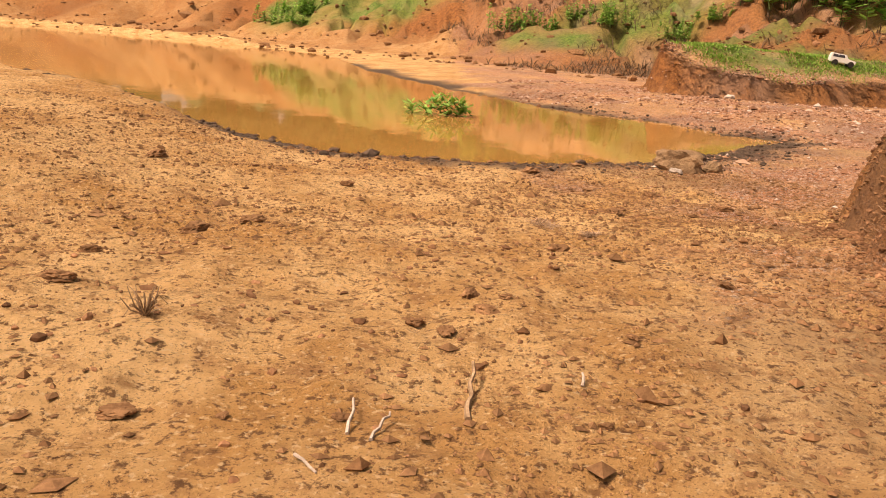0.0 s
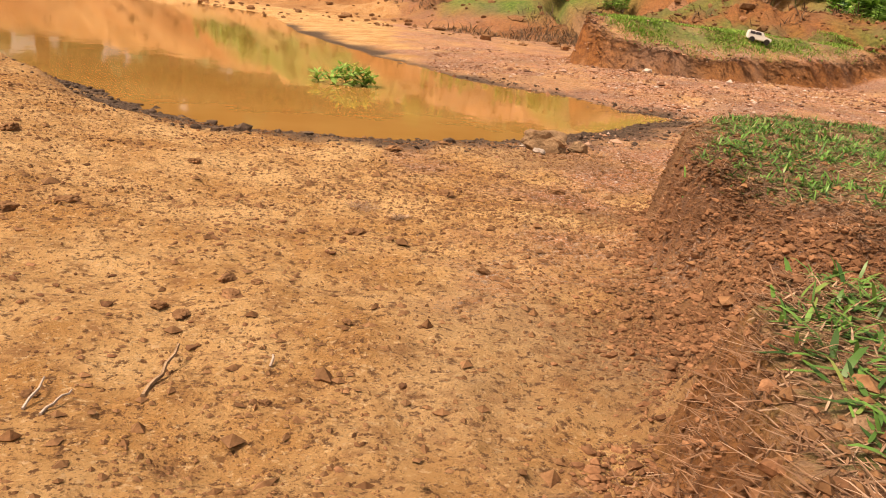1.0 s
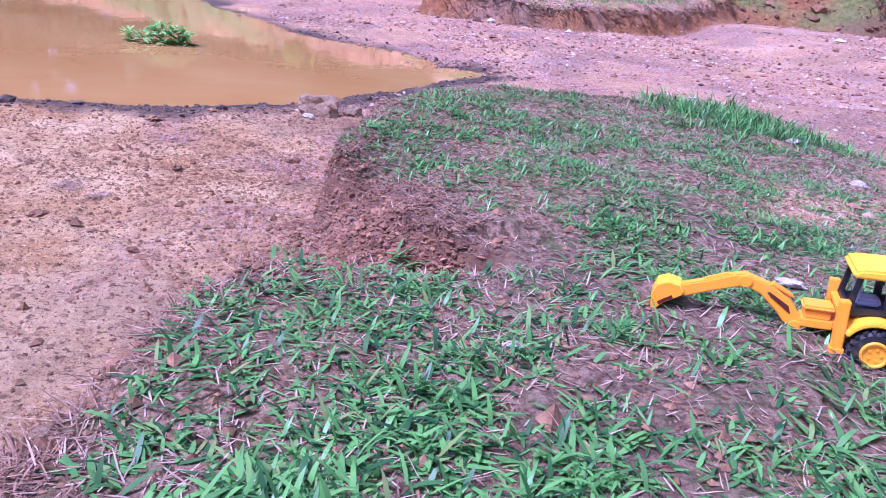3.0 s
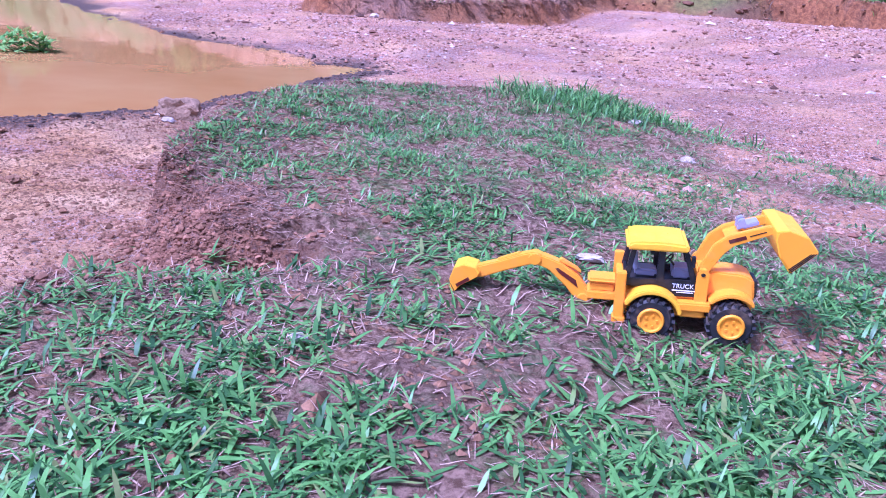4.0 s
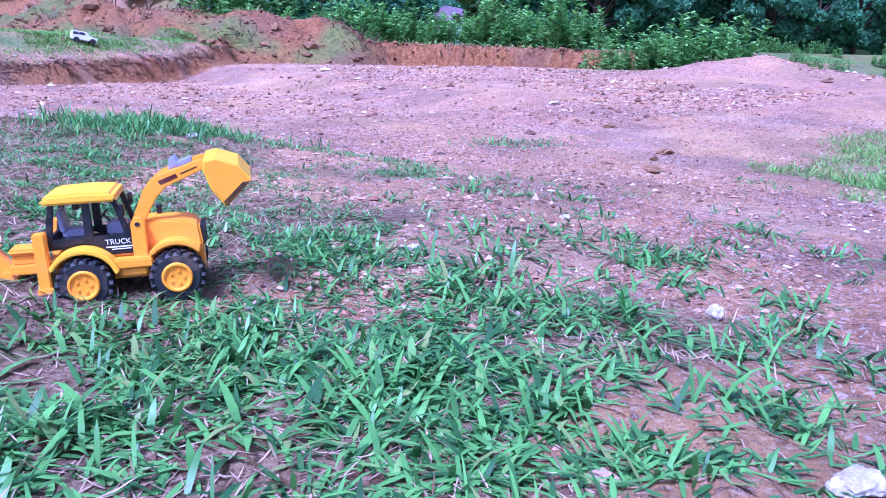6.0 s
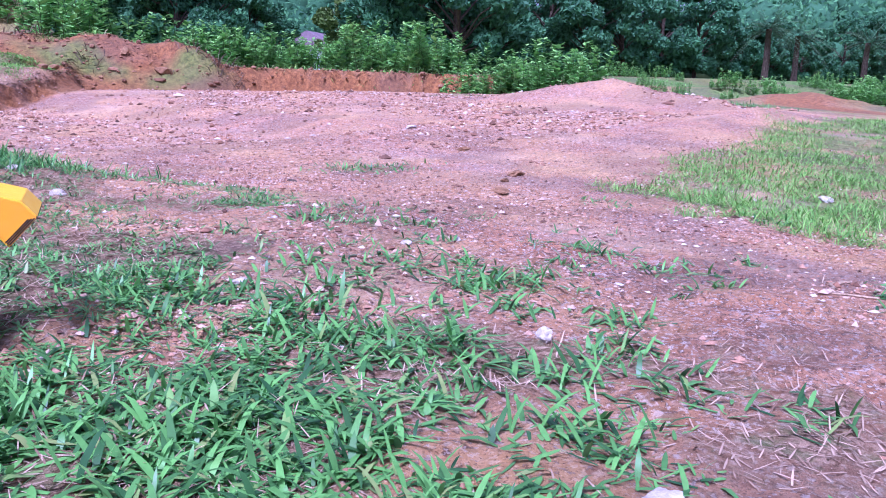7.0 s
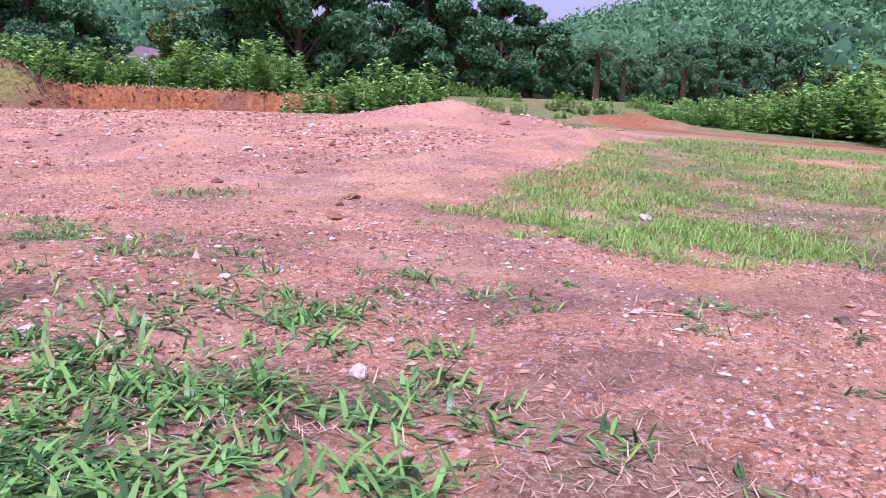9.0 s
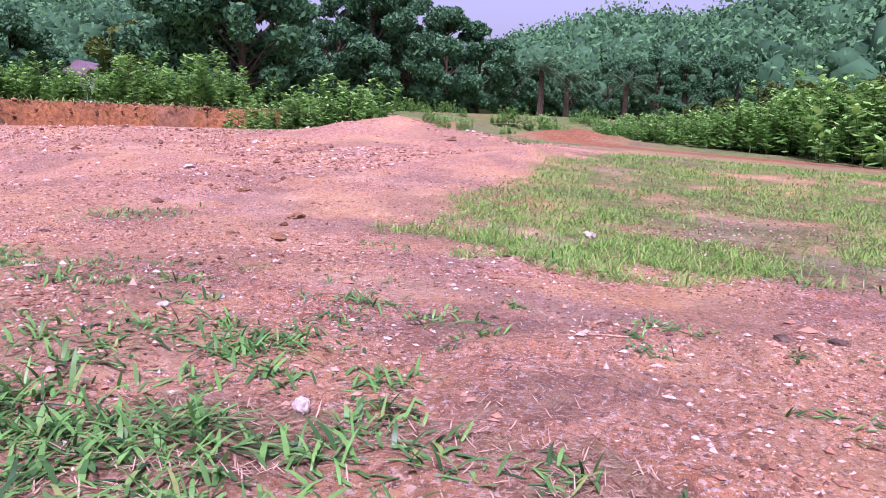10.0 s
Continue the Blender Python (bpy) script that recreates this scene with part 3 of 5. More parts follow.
fx, fy, fz = scatter(32000, (3.6, -2.2), (10.5, 1.9), on_field)
qx, qy, qz = tufts(fx, fy, 10, 0.03)
tagged(blades("field_grass", qx, qy, qz, rng.uniform(0.015, 0.06, len(qx)) * (1.15 - 0.25 * step(4.2, 5.5, qx)), rng.uniform(0.0018, 0.004, len(qx)) * (0.6 + 0.1 * qx), rng.uniform(0.2, 1.2, len(qx)), MAT_FINE, 0.6),
       "fine yellow-green grass on the field beyond the gravel", "grass", kind="stuff")
gx2, gy2, gz2 = scatter(15000, (2.4, 8.2), (7, 11), lambda x, y, c, h: step(0.1, 0.5, inside_of(x, y, FAR_BANK)) * step(-0.3, 0.4, rough_noise(x, y, 0.6, 3, 131)))
qx, qy, qz = tufts(gx2, gy2, 6, 0.05)
tagged(blades("bank_grass", qx, qy, qz, rng.uniform(0.02, 0.055, len(qx)), rng.uniform(0.005, 0.010, len(qx)), rng.uniform(0.1, 1.1, len(qx)), MAT_FINE, 0.5),
       "short green grass on top of the far cut bank", "grass", kind="stuff")


def tuft(x, y, blades_n, tall, wide, mat, label):
    qx, qy, qz = tufts(np.array([x]), np.array([y]), blades_n, wide)
    return tagged(blades("grass_tuft", qx, qy, qz, rng.uniform(0.5, 1.1, len(qx)) * tall, rng.uniform(0.0035, 0.0080, len(qx)), rng.uniform(0.1, 1.2, len(qx)), mat, 0.7), label, "grass tuft", "tufts on the bare ground", kind="stuff")


for x, y, count, tall, wide in [(3.80, 2.05, 200, 0.05, 0.10), (3.98, 1.92, 70, 0.035, 0.09), (2.575, 0.958, 46, 0.04, 0.04), (2.769, 0.793, 36, 0.04, 0.035), (2.861, 0.372, 60, 0.045, 0.04), (2.868, 0.187, 40, 0.035, 0.04),
                                (2.492, 0.306, 70, 0.05, 0.035), (2.389, 0.525, 60, 0.045, 0.045), (2.40, 0.342, 80, 0.055, 0.04), (2.419, 0.085, 40, 0.04, 0.035), (2.187, 0.451, 50, 0.045, 0.04), (2.075, 0.133, 80, 0.06, 0.04),
                                (2.037, 0.363, 80, 0.06, 0.04), (2.181, -0.137, 40, 0.045, 0.035), (2.215, -0.281, 30, 0.045, 0.03), (2.23, 0.589, 40, 0.04, 0.04), (2.313, -0.013, 36, 0.04, 0.035), (2.25, 0.0, 40, 0.04, 0.03), (2.004, 0.191, 60, 0.055, 0.035),
                                (2.62, 0.62, 30, 0.035, 0.03), (2.5, 0.45, 40, 0.04, 0.03), (2.33, 0.2, 40, 0.045, 0.03), (2.12, -0.02, 60, 0.055, 0.035), (1.98, -0.12, 60, 0.06, 0.035), (2.95, 0.95, 24, 0.03, 0.03), (2.75, 1.05, 24, 0.03, 0.03),
                                (4.25, -0.45, 60, 0.04, 0.06), (3.88, 0.30, 60, 0.05, 0.06), (4.3, -0.72, 60, 0.04, 0.07), (3.75, 0.80, 40, 0.035, 0.05), (0.98, 0.93, 30, 0.035, 0.02), (0.80, 0.74, 40, 0.04, 0.02), (10.2, 2.95, 260, 0.11, 0.22), (10.0, 3.2, 200, 0.10, 0.22), (10.35, 2.7, 160, 0.10, 0.18), (9.1, 9.55, 140, 0.2, 0.12)]:
    tuft(x, y, count, tall, wide, MAT_BLADE, "small tuft of green grass on bare ground")


def clear_of_pond(x, y):
    return inside_of(x, y, POND) < -0.02


px, py, pz = scatter(90000, (-1.6, 0.25), (1.3, 3.2), lambda x, y, c, h: clear_of_pond(x, y) * np.clip(0.22 + 0.5 * step(0.0, 0.7, x) + 0.5 * rough_noise(x, y, 0.4, 3, 89), 0.03, 1))
tagged(lumps("crumbs", px, py, pz, rng.lognormal(-6.05, 0.6, len(px)), MAT_CLOD, cheap=True), "brown crumbs of dry soil on the sand", "soil crumbs", kind="stuff")
px, py, pz = scatter(16000, (-1.6, 0.3), (1.2, 3.1), lambda x, y, c, h: clear_of_pond(x, y) * (inside_of(x, y, BANK) < -0.02) * np.clip(0.15 + 0.9 * rough_noise(x, y, 0.3, 3, 199), 0.03, 1))
tagged(lumps("soil_bits", px, py, pz, rng.lognormal(-5.75, 0.5, len(px)), MAT_SOIL), "small lumps of dark dry soil on the sand", "soil crumbs", kind="stuff")
px, py, pz = scatter(9000, (3.4, 7.4), (14, 15), lambda x, y, c, h: np.maximum(step(0.6, 0.2, np.abs(inside_of(x, y, RISE))) * (x > 7), inside_of(x, y, HILLOCK) > -0.2) * 0.8)
tagged(lumps("cut_soil", px, py, pz, rng.lognormal(-4.0, 0.5, len(px)), MAT_SOIL), "lumps of reddish soil on the cut and hillock", "soil clods", kind="stuff")
px, py, pz = scatter(200000, (1.2, -1.0), (6.5, 3.5), lambda x, y, c, h: np.clip((1 - c["grass"]) * (0.35 + 0.5 * rough_noise(x, y, 0.5, 3, 97)) * 2.2 / np.hypot(x - 1.4, y + 0.5), 0.0, 1))
tagged(lumps("pebbles", px, py, pz, rng.lognormal(-5.75, 0.5, len(px)), MAT_MIXED, cheap=True), "reddish and pale pebbles of the gravel flat", "pebbles", kind="stuff")
px, py, pz = scatter(85000, (0.6, 2.3), (11, 9.5), lambda x, y, c, h: clear_of_pond(x, y) * np.clip(0.4 + 0.5 * rough_noise(x, y, 0.9, 3, 101), 0.05, 1))
tagged(lumps("far_gravel", px, py, pz, rng.lognormal(-4.95, 0.55, len(px)) * (0.45 + 0.65 * step(2.5, 6.5, np.hypot(px - 1, py))), MAT_MIXED, cheap=True), "mixed gravel between the pond and the field", "gravel", kind="stuff")
px, py, pz = scatter(22000, (-3.2, 2.7), (2.4, 6.5), lambda x, y, c, h: step(0.34, 0.04, np.abs(inside_of(x, y, POND) + 0.12)) * 0.8)
tagged(lumps("shore_mud", px, py, pz, rng.lognormal(-5.2, 0.55, len(px)), MAT_DARK), "dark wet clods of mud along the waterline", "mud clods", kind="stuff")
px, py, pz = scatter(9000, (-28, 8), (8, 40), lambda x, y, c, h: (inside_of(x, y, RISE) > -2.5) * (inside_of(x, y, POND) < 0) * 0.5)
tagged(lumps("slope_stones", px, py, pz, rng.lognormal(-3.1, 0.5, len(px)), MAT_CLOD), "stones and debris on the far slopes", "stones", kind="stuff")
ex, ey, ez = scatter(46000, (0, 8.5), (14, 24), lambda x, y, c, h: np.maximum((inside_of(x, y, RISE) > -0.5) * (x < 9.5), inside_of(x, y, HILLOCK) > 0.1) * step(0.0, 0.4, rough_noise(x, y, 1.1, 3, 193)))
tagged(blades("dry_scrub", ex, ey, ez, rng.uniform(0.08, 0.28, len(ex)), rng.uniform(0.008, 0.02, len(ex)), rng.uniform(0.1, 1.2, len(ex)), MAT_ROOT, 0.6),
       "dark dry scrub and dead stems on the cut slopes", "scrub", kind="stuff")
px, py, pz = along_edge(20000, 0.03, 0.045)
wx, wy = rng.normal(0.82, 0.09, 3500), rng.normal(1.0, 0.13, 3500)
px, py, pz = np.concatenate([px, wx]), np.concatenate([py, wy]), np.concatenate([pz, terrain(wx, wy)[0]])
tagged(lumps("bank_soil", px, py, pz, np.minimum(rng.lognormal(-5.85, 0.6, len(px)), 0.010), MAT_SOIL), "crumbled reddish soil on the bank's broken face", "soil crumbs", kind="stuff")
ex, ey, ez = scatter(26000, (2.0, 8.0), (7, 10.8), lambda x, y, c, h: step(0.16, 0.04, np.abs(inside_of(x, y, FAR_BANK) - 0.08)))
tagged(blades("bank_roots", ex, ey, ez, rng.uniform(0.06, 0.18, len(ex)), rng.uniform(0.006, 0.014, len(ex)), rng.uniform(0.9, 2.0, len(ex)), MAT_ROOT, 1.0),
       "dark roots and dead grass over the far bank's edge", "roots", kind="stuff")
ex, ey, ez = scatter(9000, (7.0, 7.0), (14, 12.5), lambda x, y, c, h: step(0.5, 0.1, np.abs(inside_of(x, y, RISE) - 0.2)))
tagged(blades("cut_roots", ex, ey, ez, rng.uniform(0.08, 0.22, len(ex)), rng.uniform(0.008, 0.016, len(ex)), rng.uniform(0.2, 2.0, len(ex)), MAT_FINE, 0.8),
       "ragged grass along the top of a red cut", "grass", kind="stuff")

# ---- trees, weeds and hills ----


def leaf_cloud(centres, radii, count, size, rnd, flat=0.75):
    """Leaf pieces round lumps: verts and faces of many small quads, each turned its own way."""
    c = np.asarray(centres)
    r = np.asarray(radii)
    pick = rnd.choice(len(c), count, p=r ** 2 / (r ** 2).sum())
    d = rnd.normal(size=(count, 3))
    d /= np.linalg.norm(d, axis=1)[:, None]
    d[:, 2] *= flat
    p = c[pick] + d * (r[pick] * rnd.uniform(0.55, 1.08, count))[:, None]
    u = rnd.normal(size=(count, 3))
    u /= np.linalg.norm(u, axis=1)[:, None]
    w = np.cross(u, rnd.normal(size=(count, 3)))
    w /= np.linalg.norm(w, axis=1)[:, None]
    s = size * rnd.uniform(0.6, 1.4, count)[:, None]
    v = np.stack([p - u * s, p + w * s * 0.45, p + u * s, p - w * s * 0.45], 1).reshape(-1, 3)
    f = np.arange(count * 4).reshape(-1, 4)
    return v, f


def tube(bm, pts, radii, sides=8):
    rings = []
    pts = [Vector(p) for p in pts]
    for k, p in enumerate(pts):
        d = (pts[min(k + 1, len(pts) - 1)] - pts[max(k - 1, 0)]).normalized()
        q = d.to_track_quat("Z", "Y")
        rings.append([bm.verts.new(p + q @ Vector((math.cos(a) * radii[k], math.sin(a) * radii[k], 0))) for a in (2 * math.pi * i / sides for i in range(sides))])
    for a, b in zip(rings, rings[1:]):
        for i in range(sides):
            bm.faces.new((a[i], a[(i + 1) % sides], b[(i + 1) % sides], b[i]))
    bm.faces.new(rings[0][::-1])
    bm.faces.new(rings[-1])


def tree(seed, height, spread, mat, label, leaves=17000, leaf=0.10, trunk_part=0.17):
    rnd = np.random.default_rng(seed)
    root = tagged(new("tree"), label, "tree", "trees behind the field")
    bm = bmesh.new()
    top = height * 0.8
    tube(bm, [(0, 0, -0.2), (0.04 * spread, 0, height * trunk_part), (0.0, 0.05 * spread, top)], [0.055 * height * 0.5, 0.045 * height * 0.5, 0.01 * height], 9)
    knots, rad = [], []
    for k in range(44):
        a, t = rnd.uniform(0, 2 * math.pi), rnd.uniform(0, 1)
        z = height * (trunk_part * 0.75 + (0.97 - trunk_part * 0.75) * t)
        reach = spread * math.sin(math.pi * min(0.12 + 0.8 * t, 1)) * rnd.uniform(0.45, 1.0)
        p = (reach * math.cos(a), reach * math.sin(a), z)
        knots.append(p)
        rad.append(height * rnd.uniform(0.06, 0.12))
        tube(bm, [(0, 0, max(height * trunk_part * 0.8, z - reach * 0.7)), (p[0] * 0.5, p[1] * 0.5, z - 0.2 * reach), p], [0.007 * height, 0.004 * height, 0.002 * height], 5)
    part("trunk", bm, MAT_BARK, root)
    v, f = leaf_cloud(knots, rad, leaves, leaf, rnd)
    crown = sheet("crown", v, f, mat)
    crown.parent = root
    return root


def palm(seed, height, mat, label):
    rnd = np.random.default_rng(seed)
    root = tagged(new("palm_tree"), label, "palm tree", "palms behind the field")
    bm = bmesh.new()
    tube(bm, [(0, 0, -0.2), (0.02, 0, height * 0.3), (0, 0.02, height * 0.6)], [0.13, 0.11, 0.10], 9)
    part("trunk", bm, MAT_BARK, root)
    v, f = [], []
    for k in range(46):
        a, el = rnd.uniform(0, 2 * math.pi), rnd.uniform(-0.5, 1.3)
        ln = height * rnd.uniform(0.42, 0.55)
        for s in np.linspace(0.12, 1, 22):
            drop = 0.55 * s * s * ln * math.cos(el)
            c = np.array([math.cos(a) * math.cos(el) * ln * s, math.sin(a) * math.cos(el) * ln * s, height * 0.6 + math.sin(el) * ln * s - drop])
            for side in (-1, 1):
                d = np.array([-math.sin(a) * side + math.cos(a) * 0.7, math.cos(a) * side + math.sin(a) * 0.7, -0.25])
                d *= ln * 0.2 * (1.15 - s) / np.linalg.norm(d)
                t = np.array([math.cos(a), math.sin(a), 0]) * 0.018
                n = len(v)
                v += [c - t, c + t, c + d]
                f += [(n, n + 1, n + 2)]
    crown = sheet("crown", v, f, mat)
    crown.parent = root
    return root


def weed(seed, height, label, leaf=0.095, stems=20, wide=0.6):
    """A clump of tall leafy weeds: upright stems, pointed leaves all the way up."""
    rnd = np.random.default_rng(seed)
    root = tagged(new("weed_bush"), label, "bush", "weeds along the field")
    bm = bmesh.new()
    v, f = [], []
    for k in range(stems):
        x, y = rnd.normal(0, wide * 0.5, 2)
        hh = height * rnd.uniform(0.35, 1.05)
        lx, ly = rnd.normal(0, 0.16, 2) * hh
        tube(bm, [(x, y, -0.05), (x + lx, y + ly, hh)], [0.006, 0.003], 4)
        for s in np.linspace(0.12, 1.0, int(18 * hh / height) + 6):
            for _ in range(3):
                a = rnd.uniform(0, 2 * math.pi)
                ln = leaf * rnd.uniform(0.7, 1.5) * (1.3 - 0.5 * s)
                c = np.array([x + lx * s, y + ly * s, hh * s])
                d = np.array([math.cos(a), math.sin(a), rnd.uniform(-0.3, 0.6)]) * ln
                w = np.array([-math.sin(a), math.cos(a), 0]) * ln * 0.3
                n = len(v)
                v += [c, c + d * 0.5 + w, c + d, c + d * 0.5 - w]
                f += [(n, n + 1, n + 2, n + 3)]
    part("stem", bm, MAT_STEM, root)["kind"] = "stuff"
    ob = sheet("leaves", v, f, MAT_WEED)
    ob.parent = root
    return root


def at_end(px, dist):
    """A place on the plan in the direction that the last view shows px across, dist metres away."""
    yaw = radians(-64.7) - math.atan((px - 784) / 1444)
    return 1.385 - math.sin(yaw) * dist, -0.511 + math.cos(yaw) * dist


def at_start(px, dist):
    """The same for the first view."""
    yaw = -math.atan((px - 784) / 1444)
    return -math.sin(yaw) * dist, math.cos(yaw) * dist


kinds = [tree(11, 5.2, 2.1, MAT_LEAF, "tall dark green broadleaf tree with an uneven crown"), tree(12, 4.8, 1.9, MAT_LEAF, "tall dark green broadleaf tree with an uneven crown"),
         tree(13, 3.9, 1.7, MAT_LEAF, "tall dark green broadleaf tree with an uneven crown"), tree(14, 3.2, 1.6, MAT_LEAF_PALE, "lighter yellow-green broadleaf tree")]
spots = [(25, 26, 1, 0.52), (-60, 25, 0, 0.72), (-130, 24, 1, 0.75), (75, 28, 2, 0.5), (330, 24, 0, 0.95), (225, 25, 3, 0.72), (430, 23, 0, 0.98), (490, 26, 1, 0.92), (590, 30, 0, 0.82), (650, 28, 1, 0.88), (715, 29, 0, 0.80),
         (780, 31, 1, 0.80), (835, 32, 2, 0.86), (880, 36, 2, 0.66), (920, 37, 2, 0.60), (955, 38, 2, 0.64), (1000, 38, 2, 0.5), (1060, 38, 0, 0.50), (1105, 39, 1, 0.58), (1150, 38, 0, 0.58), (1195, 38, 1, 0.60), (1240, 39, 0, 0.60), (1285, 38, 1, 0.58),
         (1215, 30, 3, 0.26), (1270, 30, 3, 0.30), (1345, 40, 3, 0.60), (1400, 42, 3, 0.66), (1460, 40, 3, 0.62), (1520, 43, 3, 0.75), (1580, 40, 3, 0.7), (1650, 40, 0, 0.7), (1740, 40, 1, 0.7),
         (-200, 26, 1, 0.8), (-270, 26, 0, 0.8), (-350, 26, 0, 0.8), (-430, 27, 1, 0.85), (-520, 30, 2, 1.0), (560, 34, 2, 0.9), (620, 36, 0, 0.8), (690, 36, 1, 0.8), (750, 37, 0, 0.75)]
used = set()
for k, (px, dist, kind, size) in enumerate(spots):
    x, y = at_end(px, dist)
    m = pose(x, y, ground_z(x, y), 0, 0, k * 77) @ Matrix.Diagonal((size, size, size, 1))
    if kind in used:
        ob = copy_thing(kinds[kind], m)
    else:
        ob = kinds[kind]
        used.add(kind)
    ob.matrix_basis = m
p0 = palm(21, 2.8, MAT_PALM, "date palm with drooping feathery fronds")
for k, (px, dist, size) in enumerate([(945, 30, 1.0), (990, 31, 0.9), (1093, 30, 0.85)]):
    x, y = at_end(px, dist)
    m = pose(x, y, ground_z(x, y), 0, 0, k * 50) @ Matrix.Diagonal((size, size, size, 1))
    ob = copy_thing(p0, m) if k else p0
    ob.matrix_basis = m

weeds = [weed(31, 0.8, "tall leafy green weeds at the field's edge"), weed(32, 0.7, "tall leafy green weeds at the field's edge"), weed(33, 0.6, "tall leafy green weeds at the field's edge")]
spots = [(px, 11.3 + 0.005 * (1600 - min(px, 1600)) + rng.uniform(-0.2, 2.2), 0.42 + 0.85 * min((px - 1060) / 400, 1.0)) for px in np.linspace(1060, 1800, 56)]
spots += [(px, 15.2 + rng.uniform(-0.3, 2.2), rng.uniform(0.6, 1.15)) for px in np.linspace(-150, 430, 30)] + [(px, 12.0 + rng.uniform(-0.3, 1.5), rng.uniform(0.5, 0.95)) for px in np.linspace(440, 640, 12)]
spots += [(px, rng.uniform(13, 22), rng.uniform(0.25, 0.5)) for px in rng.uniform(640, 1150, 26)]
used = set()
for k, (px, dist, size) in enumerate(spots):
    x, y = at_end(px, dist)
    size *= rng.uniform(0.8, 1.2)
    m = pose(x, y, ground_z(x, y), 0, 0, k * 63) @ Matrix.Diagonal((size, size, size, 1))
    kind = k % 3
    ob = copy_thing(weeds[kind], m) if kind in used else weeds[kind]
    used.add(kind)
    ob.matrix_basis = m


def hill(name, centre, radius, height, count, seed, label):
    """A wooded hill: crowns of trees all over a rounded body, and leaf clumps that break their outlines."""
    rnd = np.random.default_rng(seed)

    def spread_over(n):
        a, r = rnd.uniform(0, 2 * np.pi, n), np.sqrt(rnd.uniform(0, 1, n))
        x, y = r * radius[0] * np.cos(a), r * radius[1] * np.sin(a)
        z = height * (1 - r ** 2) * (1 + 0.12 * rough_noise(x, y, 12.0, 3, seed)) + 0.8 * rough_noise(x, y, 3.0, 2, seed + 3)
        return x + centre[0], y + centre[1], z + centre[2]

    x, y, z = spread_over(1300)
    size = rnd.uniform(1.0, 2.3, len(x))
    # smaller, darker cores under the leaf clumps; their colour holds the inner shade
    woods = tagged(lumps(name, x, y, z, size * 0.8, MAT_CROWN_SHADE, flat=1.1), label, "woods", kind="stuff")
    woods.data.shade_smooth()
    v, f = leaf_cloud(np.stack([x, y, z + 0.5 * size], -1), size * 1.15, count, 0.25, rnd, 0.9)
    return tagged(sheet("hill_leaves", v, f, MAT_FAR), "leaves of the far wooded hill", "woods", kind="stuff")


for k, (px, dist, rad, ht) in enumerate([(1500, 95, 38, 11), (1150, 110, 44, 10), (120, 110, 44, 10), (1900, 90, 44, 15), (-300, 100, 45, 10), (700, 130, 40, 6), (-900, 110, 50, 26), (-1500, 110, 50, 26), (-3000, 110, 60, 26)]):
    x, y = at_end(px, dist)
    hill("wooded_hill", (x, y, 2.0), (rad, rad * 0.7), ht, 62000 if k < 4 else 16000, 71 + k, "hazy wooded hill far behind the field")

# bushes on the cut slopes behind the pond
for k, (px, dist, size) in enumerate([(900, 20, 0.8), (960, 20, 0.7), (1010, 20, 0.8), (1060, 19, 0.7), (1180, 18, 0.6), (1250, 18, 0.6), (1320, 19, 1.5), (1400, 18, 1.7), (1440, 18, 1.6), (1500, 19, 2.0), (1560, 17, 1.6), (1620, 16, 1.6), (840, 26, 1.2), (500, 27, 1.2), (560, 28, 1.5), (1700, 15, 1.4)]):
    x, y = at_start(px, dist)
    copy_thing(weeds[k % 3], pose(x, y, ground_z(x, y) - 0.05, 0, 0, k * 41) @ Matrix.Diagonal((size, size, size, 1))).matrix_basis = pose(x, y, ground_z(x, y) - 0.05, 0, 0, k * 41) @ Matrix.Diagonal((size, size, size, 1))
for k, (px, dist, kind, size) in enumerate([(200, 46, 0, 2.6), (420, 44, 1, 2.6), (620, 43, 2, 3.0), (850, 42, 0, 2.5), (1050, 40, 1, 2.6), (1250, 36, 0, 2.2), (1420, 33, 2, 2.4), (1560, 32, 1, 2.0), (1750, 30, 0, 1.8), (0, 48, 1, 2.8), (-300, 50, 0, 2.8), (-700, 50, 2, 3.0)]):
    x, y = at_start(px, dist)
    m = pose(x, y, ground_z(x, y) - 0.1, 0, 0, k * 91) @ Matrix.Diagonal((size, size, size, 1))
    copy_thing(kinds[kind], m).matrix_basis = m

# the low house behind the left weeds
house = tagged(new("house"), "low whitish house with a purplish roof behind the trees", "house")
x, y = at_end(170, 32)
house.matrix_basis = pose(x, y, ground_z(x, y), 0, 0, 30)
bm = bmesh.new()
bmesh.ops.create_cube(bm, size=1.0, matrix=Matrix.Translation((0, 0, 0.5)) @ Matrix.Diagonal((3.2, 1.6, 1.0, 1)))
part("wall", bm, varied("house_plaster", (0.6, 0.6, 0.62), (0.78, 0.78, 0.8), 2.0, 0.9), house, "whitish plastered wall", False)
bm = bmesh.new()
bm_v = [bm.verts.new(p) for p in ((-1.8, -1.0, 0.95), (1.8, -1.0, 0.95), (1.8, 1.0, 0.95), (-1.8, 1.0, 0.95), (-1.7, 0, 1.45), (1.7, 0, 1.45))]
for f in ((0, 1, 5, 4), (2, 3, 4, 5), (0, 4, 3), (1, 2, 5), (3, 2, 1, 0)):
    bm.faces.new([bm_v[i] for i in f])
part("roof", bm, varied("roof_sheet", (0.20, 0.13, 0.17), (0.33, 0.22, 0.26), 3.0, 0.7), house, "purplish roof", False)
